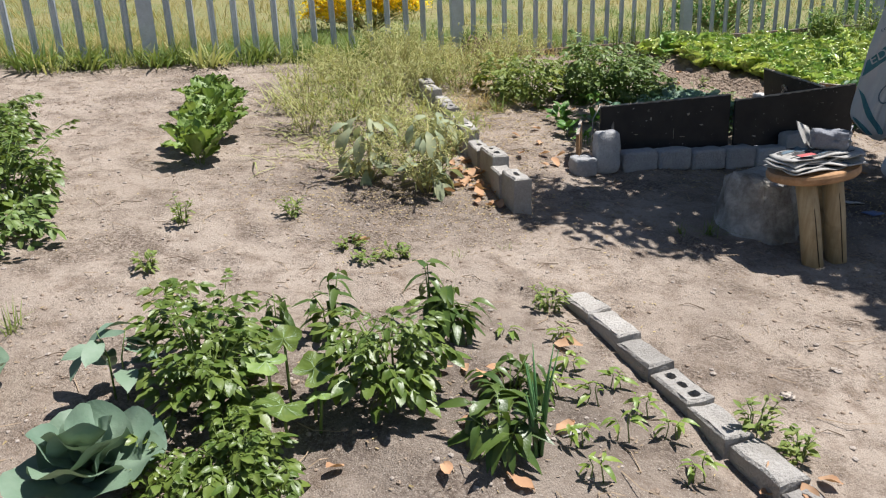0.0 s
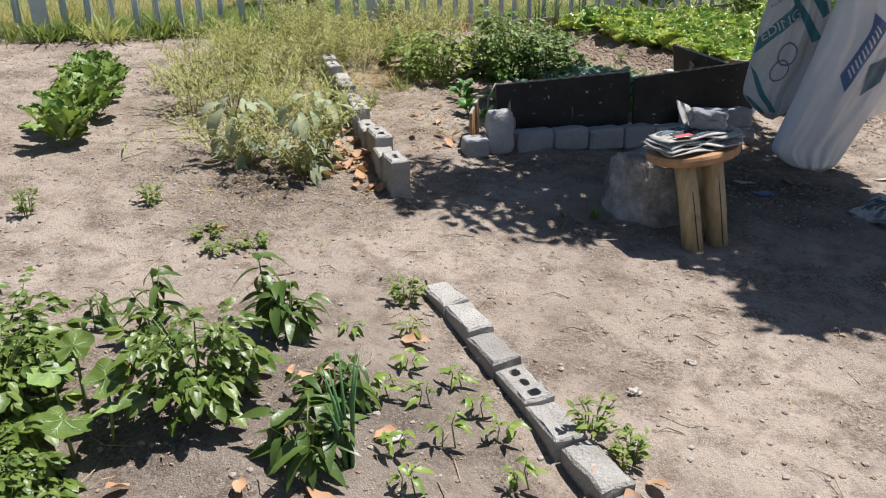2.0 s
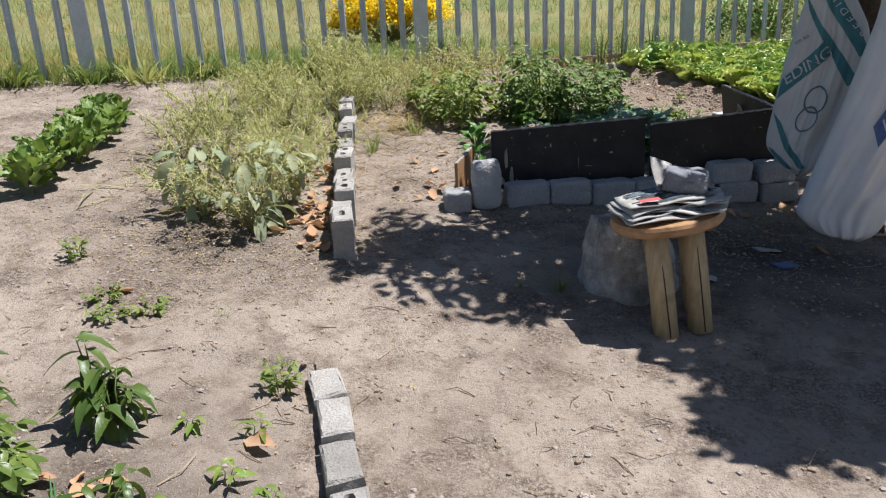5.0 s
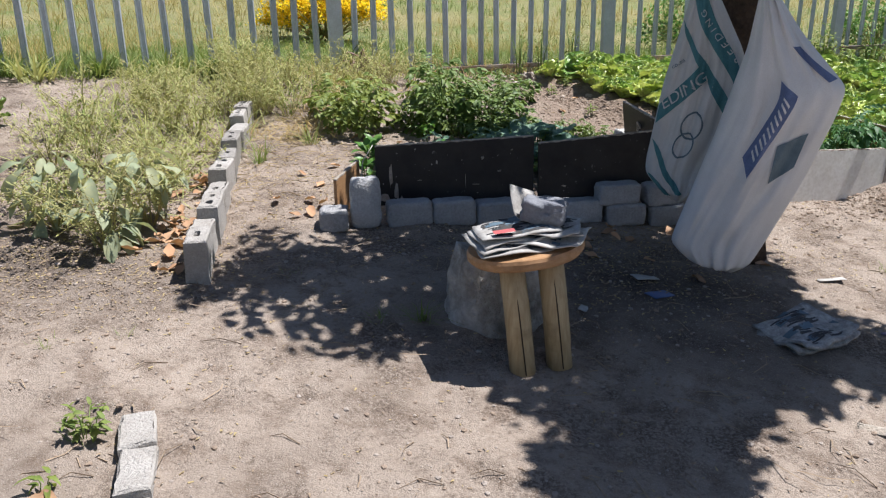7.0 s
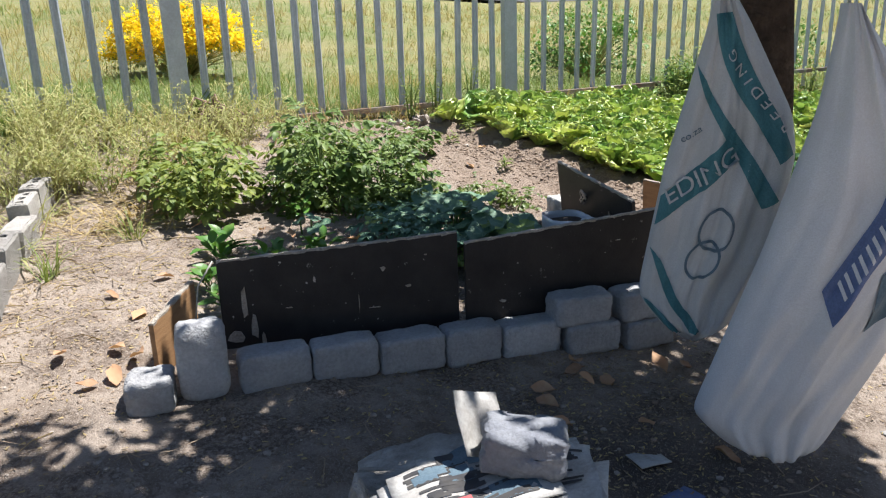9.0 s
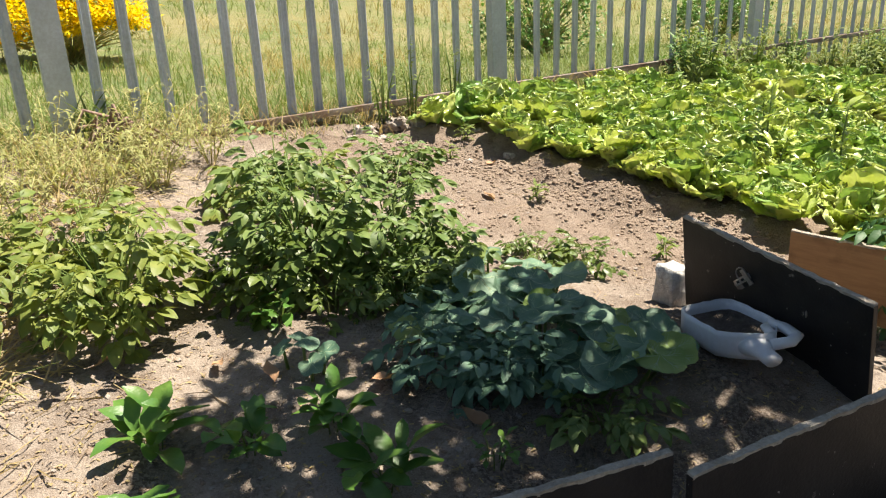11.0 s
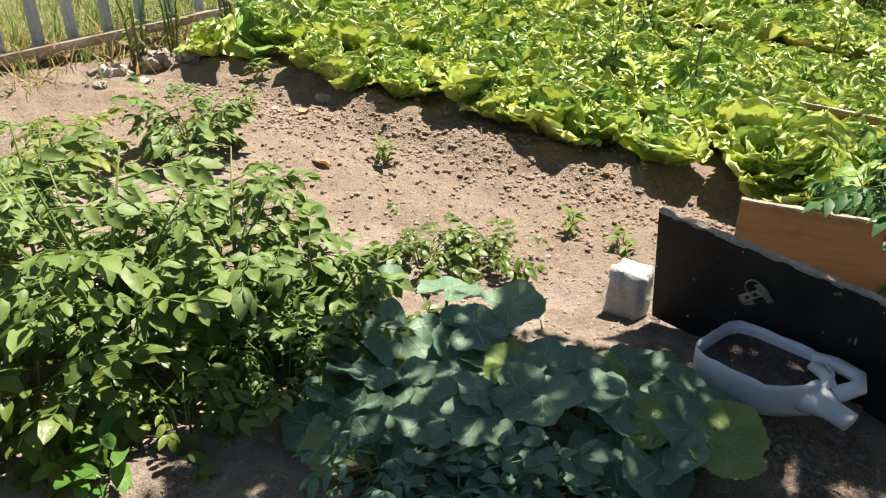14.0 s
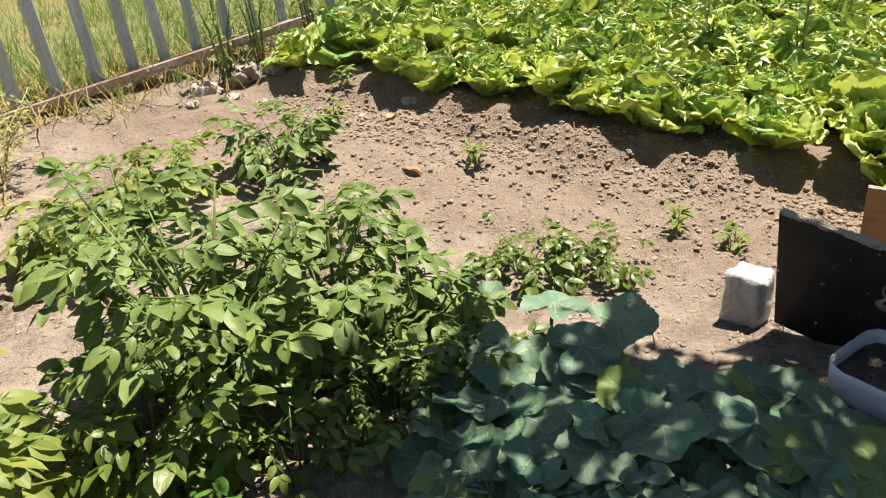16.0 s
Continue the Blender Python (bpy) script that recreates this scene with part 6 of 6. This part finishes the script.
def build_lettuce():
    rng = random.Random(55)
    meshes = []
    for i in range(8):
        v, f = frilly_leaf(i)
        for mat in (M_LETTUCE, M_LETTUCE_B):
            me = mesh("leaf", v.tolist(), f, mat, True)
            meshes.append(me)
    heads = []
    for k in range(4):
        head = new("lettuce")
        tagged(head, "bright yellow-green frilly lettuce in a raised bed", "lettuce", "lettuces in the raised beds")
        for i in range(18):
            t = i / 17
            a = i * 137.5 + rng.uniform(-15, 15)
            size = (0.205 - 0.07 * t) * rng.uniform(0.85, 1.15)
            me = meshes[2 * rng.randrange(8) + (1 if rng.random() < 0.38 else 0)]
            part("leaf", me, head, m=pose(0.012 * math.cos(radians(a)), 0.012 * math.sin(radians(a)), 0.01 + 0.03 * t, 22 + 50 * t + rng.uniform(-20, 20), rng.uniform(-26, 26), a) @ Matrix.Diagonal((size, size, size, 1)))
        heads.append(head)
    used = 0
    for u0, u1 in ((7.5, 9.6), (10.25, 11.65)):
        n = int((u1 - u0) / 0.235)
        for i in range(n):
            for j in range(24):
                u = u0 + (i + 0.5) * (u1 - u0) / n + rng.uniform(-0.05, 0.05)
                w = -6.2 + j * 0.245 + (0.12 if i % 2 else 0) + rng.uniform(-0.05, 0.05)
                x, y = 0.8 * u + 0.6 * w, 0.6 * u - 0.8 * w
                if w > -0.7 or y > fence_y(x) - 0.35 or bed(x, y) < 0.5 or rng.random() < 0.04:
                    continue
                if x < 4.95 and y < 7.25 + 0.1 * (x - 3) and x > 3.2:
                    continue
                k = rng.uniform(1.05, 1.45)
                m = pose(x, y, ground_z(x, y) - 0.005, rng.uniform(-16, 16), rng.uniform(-16, 16), rng.uniform(0, 360))
                if used < 4:
                    heads[used].matrix_basis = m
                else:
                    c = copy_thing(heads[used % 4], m)
                    c.scale = (k, k, k)
                used += 1


build_lettuce()


def bolting_lettuce():
    """Lettuces gone to seed: leafy spires over the beds."""
    for i, (x, y, hh) in enumerate(((4.05, 8.55, 0.58), (4.3, 8.25, 0.55), (5.6, 8.05, 0.75), (6.1, 8.7, 0.65), (4.9, 9.2, 0.55), (5.2, 7.9, 0.5), (3.9, 8.2, 0.42))):
        bushy("bolting_lettuce", x, y, 0.05, hh, "lettuce gone to seed with a tall leafy spire", OVAL, M_LETTUCE, 2, 30, 0.105, 900 + i, "lettuce", "bolting lettuces", (-0.2, 0.9), 0.12)
    rng = random.Random(66)
    for i in range(40):
        u, w = 11.9 + 3.2 * rng.random(), -4.2 + 6.0 * rng.random()
        x, y = 0.8 * u + 0.6 * w, 0.6 * u - 0.8 * w
        if y < fence_y(x) - 0.1:
            bushy("tall_weed", x, y, 0.26, 0.5 + 0.4 * rng.random(), "tall green weed behind the lettuce", LANCE, M_GRASS if i % 3 else M_CHARD, 5, 24, 0.12, 940 + i, "weed", "tall weeds behind the lettuce", (-0.4, 0.8), 0.1)


bolting_lettuce()


# ---- loose things on the ground ----
def debris():
    rng = random.Random(91)
    dead = [mesh("dead_leaf", (np.array(v) * 0.082).tolist(), f, M_DEAD, True) for v, f in (leaf(0.55, 6, -0.25, 0.5, 0.9, 0.08, seed=i) for i in range(5))]
    spots = [(0.35, 2.73), (-0.13, 2.57), (0.24, 2.67), (0.34, 2.40), (0.63, 2.41), (1.30, 2.36), (1.39, 2.33), (1.34, 2.2), (0.3, 2.2), (0.55, 2.15), (0.02, 2.2), (0.42, 2.68), (0.5, 2.72), (1.42, 2.1), (-0.12, 3.84), (1.27, 2.28), (0.68, 3.02), (1.69, 6.56), (1.33, 6.6), (1.9, 6.32), (0.8, 6.75), (2.55, 5.35), (2.4, 5.3), (2.85, 5.45), (2.6, 5.42), (2.9, 4.9), (3.3, 5.2), (2.55, 3.0), (2.75, 2.7), (0.85, 5.25), (0.9, 5.45), (0.8, 5.5), (2.55, 8.9), (2.4, 8.3), (1.75, 6.75), (1.15, 6.75)]
    for i in range(44):
        y = 4.42 + 1.3 * rng.random() ** 1.4
        spots.append((0.57 - 0.25 * (y - 4.36) - abs(rng.gauss(0.02, 0.1)), y))
    for i in range(8):
        spots.append((rng.uniform(2.2, 3.4), rng.uniform(5.0, 5.6)))
    for i in range(5):
        spots.append((rng.uniform(0.55, 1.1), rng.uniform(5.2, 6.2)))
    for i, (x, y) in enumerate(spots):
        ob = new("dead_leaf", dead[i % 5])
        k = rng.uniform(0.7, 1.3)
        ob.matrix_basis = pose(x, y, ground_z(x, y) + 0.012, rng.uniform(-15, 15), rng.uniform(-20, 20), rng.uniform(0, 360)) @ Matrix.Diagonal((k, k, k, 1))
        tagged(ob, "curled orange-brown fallen leaf on the ground", "leaf", "fallen leaves")
    # stones and clods
    stone = []
    for i in range(6):
        bm = bmesh.new()
        bmesh.ops.create_icosphere(bm, subdivisions=1, radius=1.0)
        for q in bm.verts:
            q.co = Vector((q.co.x, q.co.y * 0.8, q.co.z * 0.55)) * (1 + 0.35 * noise.noise(q.co * 1.4 + Vector((i * 4, 0, 0))))
        stone.append((np.array([tuple(q.co) for q in bm.verts]), [[w.index for w in fc.verts] for fc in bm.faces]))
        bm.free()
    h, g, lit, straw, twig = Heap(), Heap(), Heap(), Heap(), Heap()
    for i in range(24000):
        x, y = rng.uniform(-3.5, 4.6), rng.uniform(1.4, 9.5)
        if y > fence_y(x) - 0.1:
            continue
        s = 0.0035 + 0.011 * rng.random() ** 5
        (h if rng.random() < 0.45 else g).add(stone[i % 6], turn(rng.uniform(0, 6.28)), (x, y, ground_z(x, y) + s * 0.15), s)
    for i in range(11000):
        w, e = rng.uniform(-6.2, -2.4), (rng.gauss(-0.05, 0.12) if i % 3 else rng.uniform(-0.9, 0.1))
        u = 7.34 + e
        x, y = 0.8 * u + 0.6 * w, 0.6 * u - 0.8 * w
        s = 0.002 + 0.013 * rng.random() ** 4
        g.add(stone[i % 6], turn(rng.uniform(0, 6.28)), (x, y, ground_z(x, y) + s * 0.2), s)
    for i in range(36000):
        k = rng.random()
        if k < 0.2:
            x, y = rng.gauss(0.35, 0.5), rng.gauss(6.2, 0.8)
        elif k < 0.36:
            x, y = rng.gauss(2.1, 0.8), rng.gauss(6.1, 0.5)
        elif k < 0.48:
            x, y = rng.gauss(0.0, 0.5), rng.gauss(4.5, 0.35)
        elif k < 0.58:
            x, y = rng.gauss(2.5, 0.5), rng.gauss(5.1, 0.4)
        else:
            x, y = rng.uniform(-3.5, 4.5), rng.uniform(1.4, 9.5)
            if noise.noise((x * 1.6, y * 1.6, 8)) < 0.02:
                continue
        if y > fence_y(x):
            continue
        dry = rng.random()
        (straw if dry < 0.35 else lit).add(BIT[0], turn(rng.uniform(0, 6.28), rng.uniform(-0.25, 0.25), rng.uniform(-0.5, 0.5)), (x, y, ground_z(x, y) + 0.004), rng.uniform(0.006, 0.019))
    for i in range(900):
        k = rng.random()
        x, y = (rng.gauss(0.4, 0.3), rng.gauss(6.8, 0.7)) if k < 0.3 else (rng.uniform(-2.5, 4), rng.uniform(1.6, 8.5))
        a, l = rng.uniform(0, 6.28), rng.uniform(0.05, 0.2)
        z = ground_z(x, y) + 0.004
        (straw if k < 0.3 else twig).add(tube([(x, y, z), (x + 0.5 * l * math.cos(a), y + 0.5 * l * math.sin(a), z + rng.uniform(0, 0.02)), (x + l * math.cos(a + 0.3), y + l * math.sin(a + 0.3), z + 0.004)], [0.0022, 0.0018, 0.001], 3))
    for name, heap, mat, label in (("gravel", h, M_ROCK, "small pale stones scattered on the sand"), ("clods", g, M_CLOD, "crumbled clods of dry soil"), ("leaf_litter", lit, M_LITTER, "broken brown leaf litter on the ground"), ("straw", straw, M_STRAW, "scattered dry straw"), ("twigs", twig, M_LITTER, "thin dry twigs on the ground")):
        tagged(new(name, heap.mesh(name, mat, False)), label, "debris", kind="stuff")
    # small grass tufts on the path
    for i, (x, y, n, s) in enumerate(((1.62, 4.32, 40, 0.14), (1.45, 4.25, 22, 0.1), (-1.3, 2.85, 36, 0.13), (0.3, 3.75, 16, 0.07), (0.66, 3.32, 14, 0.1), (0.52, 3.9, 14, 0.06), (1.0, 4.55, 10, 0.06), (0.35, 6.1, 30, 0.2), (0.55, 6.6, 30, 0.2), (3.9, 5.3, 30, 0.08), (4.1, 5.2, 24, 0.08))):
        hh = Heap()
        tuft(hh, rng, 0, 0, n, s, 0.05, 0.005)
        plant = thing_at("grass_tuft", x, y, "small tuft of grass on the sand", "grass", "grass tufts")
        part("foliage", hh.mesh("foliage", M_WEED), plant)
    for i, (x, y, sx) in enumerate(((2.05, 9.7, 0.16), (2.3, 9.8, 0.13), (1.85, 9.6, 0.12), (2.2, 9.6, 0.1), (1.95, 9.45, 0.08), (2.4, 9.6, 0.07), (1.75, 9.4, 0.06), (2.55, 9.35, 0.06), (2.05, 9.3, 0.05), (2.66, 9.0, 0.06), (2.4, 8.95, 0.05), (1.45, 2.75, 0.045), (1.7, 2.95, 0.04))):
        ob = new("stone", lump(sx, sx * 0.8, sx * 0.5, 70 + i, M_ROCK, 0.6, 0.16 * sx))
        ob.location = (x, y, ground_z(x, y) - 0.01)
        tagged(ob, "pale rough stone lying on the sand", "stone")
    # wire stay on the board's end
    h = Heap()
    h.add(tube([(1.2, 5.52, 0.58), (1.15, 5.48, 0.5), (1.13, 5.42, 0.3)], [0.003, 0.003, 0.003], 5))
    tagged(new("wire", h.mesh("wire", M_WIRE)), "bent pale wire stay at the end of the black board", "wire")


debris()


# ---- beyond the fence ----
def shrub(name, x, y, r, height, label, seed, flowers=0, n=70, per=34):
    rng = random.Random(seed)
    g = land_z(x, y)
    plant = new(name)
    plant.location = (x, y, g)
    tagged(plant, label, "shrub")
    hs, hl, hf = Heap(), Heap(), Heap()
    for i in range(n):
        a, q = rng.uniform(0, 6.28), rng.random() ** 0.5
        z = height * rng.uniform(0.25, 1.0) * (1 - 0.35 * q * q)
        c = np.array((r * q * math.cos(a), r * q * math.sin(a), z))
        hs.add(tube([(0, 0, 0), c * 0.5 + (0, 0, 0.1), c], [0.014, 0.01, 0.004], 4))
        for k in range(per):
            d = np.array((rng.gauss(0, 0.13), rng.gauss(0, 0.13), rng.gauss(0, 0.12)))
            hl.add(OVAL[k % 4], turn(rng.uniform(0, 6.28), rng.uniform(-0.6, 1.0)), c + d, rng.uniform(0.06, 0.12))
        for k in range(flowers if z > 0.3 * height else 0):
            d = np.array((rng.gauss(0, 0.13), rng.gauss(0, 0.13), abs(rng.gauss(0.08, 0.08))))
            hf.add(OVAL[k % 4], turn(rng.uniform(0, 6.28), rng.uniform(-0.3, 1.2)), c + d, rng.uniform(0.06, 0.11))
    tagged(part("stem_tangle", hs.mesh("stem_tangle", M_DRYSTEM), plant), kind="stuff")
    part("foliage", hl.mesh("foliage", M_WEED if flowers else M_CHARD), plant)
    if flowers:
        tagged(part("blossom", hf.mesh("blossom", M_YELLOW), plant, "dense bright yellow flowers"), kind="stuff")


def car(x, y, yaw, label):
    """A parked car: a shaped body, glass and four wheels."""
    z = land_z(x, y)
    thing = new("car")
    thing.matrix_basis = pose(x, y, z + 0.1, 0, 0, yaw)
    tagged(thing, label, "car", "cars on the far road")
    side = [(-2.1, 0.25), (-2.12, 0.75), (-1.9, 0.92), (-1.25, 0.95), (-0.6, 1.42), (0.75, 1.45), (1.5, 1.0), (2.05, 0.9), (2.12, 0.55), (2.05, 0.25)]
    bm = bmesh.new()
    loops = []
    for w in (-0.82, -0.7, 0.7, 0.82):
        k = 1.0 if abs(w) < 0.8 else 0.94
        loops.append([bm.verts.new((a * (0.985 if k < 1 else 1), w, 0.25 + (b - 0.25) * k)) for a, b in side])
    for a, b in zip(loops, loops[1:]):
        for i in range(len(side)):
            bm.faces.new((a[i], a[(i + 1) % len(side)], b[(i + 1) % len(side)], b[i]))
    bm.faces.new(loops[0][::-1])
    bm.faces.new(loops[-1])
    part("body", mesh_of(bm, "body", M_CARWHITE), thing, "white painted body")
    for s in (-1, 1):
        v = [(-1.1, s * 0.835, 0.93), (1.35, s * 0.835, 0.93), (0.7, s * 0.78, 1.32), (-0.58, s * 0.78, 1.3)]
        part("side_window", mesh("side_window", v, [(0, 1, 2, 3)], M_GLASS), thing)
    for pts in ([(-1.27, 0.97), (-0.66, 1.4)], [(1.47, 1.02), (0.82, 1.42)]):
        (a, b), (c, d) = pts
        sgn = -0.02 if a < 0 else 0.02
        part("windscreen", mesh("windscreen", [(a + sgn, -0.62, b), (a + sgn, 0.62, b), (c + sgn, 0.58, d), (c + sgn, -0.58, d)], [(0, 1, 2, 3)], M_GLASS), thing)
    for wx in (-1.3, 1.3):
        for wy in (-0.76, 0.76):
            h = Heap()
            h.add(tube([(wx, wy - 0.1, 0.22), (wx, wy + 0.1, 0.22)], [0.31, 0.31], 18))
            wheel = part("wheel", h.mesh("wheel", M_RUBBER, False), thing)
            h = Heap()
            h.add(tube([(wx, wy - 0.11, 0.22), (wx, wy + 0.11, 0.22)], [0.18, 0.18], 14))
            part("rim", h.mesh("rim", M_STEEL, False), wheel)


def house(x, y, yaw, w, d, hgt, label):
    z = land_z(x, y)
    thing = new("house")
    thing.matrix_basis = pose(x, y, z - 0.2, 0, 0, yaw)
    tagged(thing, label, "house", "low houses beyond the road")
    part("wall", mesh_of(box(w, d, hgt, 0), "wall", M_WALLPAINT), thing)
    v = [(-w / 2 - 0.4, -d / 2 - 0.4, hgt), (w / 2 + 0.4, -d / 2 - 0.4, hgt), (w / 2 + 0.4, d / 2 + 0.4, hgt), (-w / 2 - 0.4, d / 2 + 0.4, hgt), (-w / 2 - 0.4, 0, hgt + 1.7), (w / 2 + 0.4, 0, hgt + 1.7)]
    part("roof", mesh("roof", v, [(0, 1, 5, 4), (2, 3, 4, 5), (0, 4, 3), (1, 2, 5), (3, 2, 1, 0)], M_REDROOF), thing, "red tiled roof")
    for k in range(3):
        bx = -w / 3 + k * w / 3
        win = part("window", mesh_of(box(1.5, 0.08, 1.2, 0), "window", M_WALLPAINT), thing, "", pose(bx, -d / 2 - 0.03, 0.9))
        part("pane", mesh_of(box(1.3, 0.02, 1.0, 0), "pane", M_GLASS), win, "", pose(0, -0.05, 0.1))


def beyond():
    shrub("yellow_shrub", -2.0, 17.6, 1.2, 1.25, "rounded shrub covered in bright yellow flowers in the field", 401, 90, 110, 10)
    shrub("green_shrub", 5.3, 17.0, 0.95, 1.35, "dense dark green shrub in the field", 402)
    shrub("green_shrub", 9.5, 19.0, 1.0, 1.2, "dense dark green shrub in the field", 403)
    y0 = 54.0
    me = mesh("road", [(x, y, land_z(x, y) + 0.03) for y in (y0 - 3.5, y0 + 0.5, y0 + 5) for x in range(-90, 91, 10)], grid_faces(3, 19), M_ASPHALT)
    tagged(new("road", me), "grey asphalt road across the far side of the field", "road", kind="structure")
    for x, yaw in ((-9.6, 180), (-3.1, 0), (8.3, 180), (-21.5, 0), (19, 0)):
        car(x, y0 + 0.3, yaw, "white car on the road beyond the field")
    for i, x in enumerate((-52, -34, -17, 1, 20, 38, 57)):
        house(x, y0 + 22 + 3 * (i % 2), 4 * (i % 3) - 4, 11, 7, 2.7, "low pale house with a red roof beyond the road")


beyond()
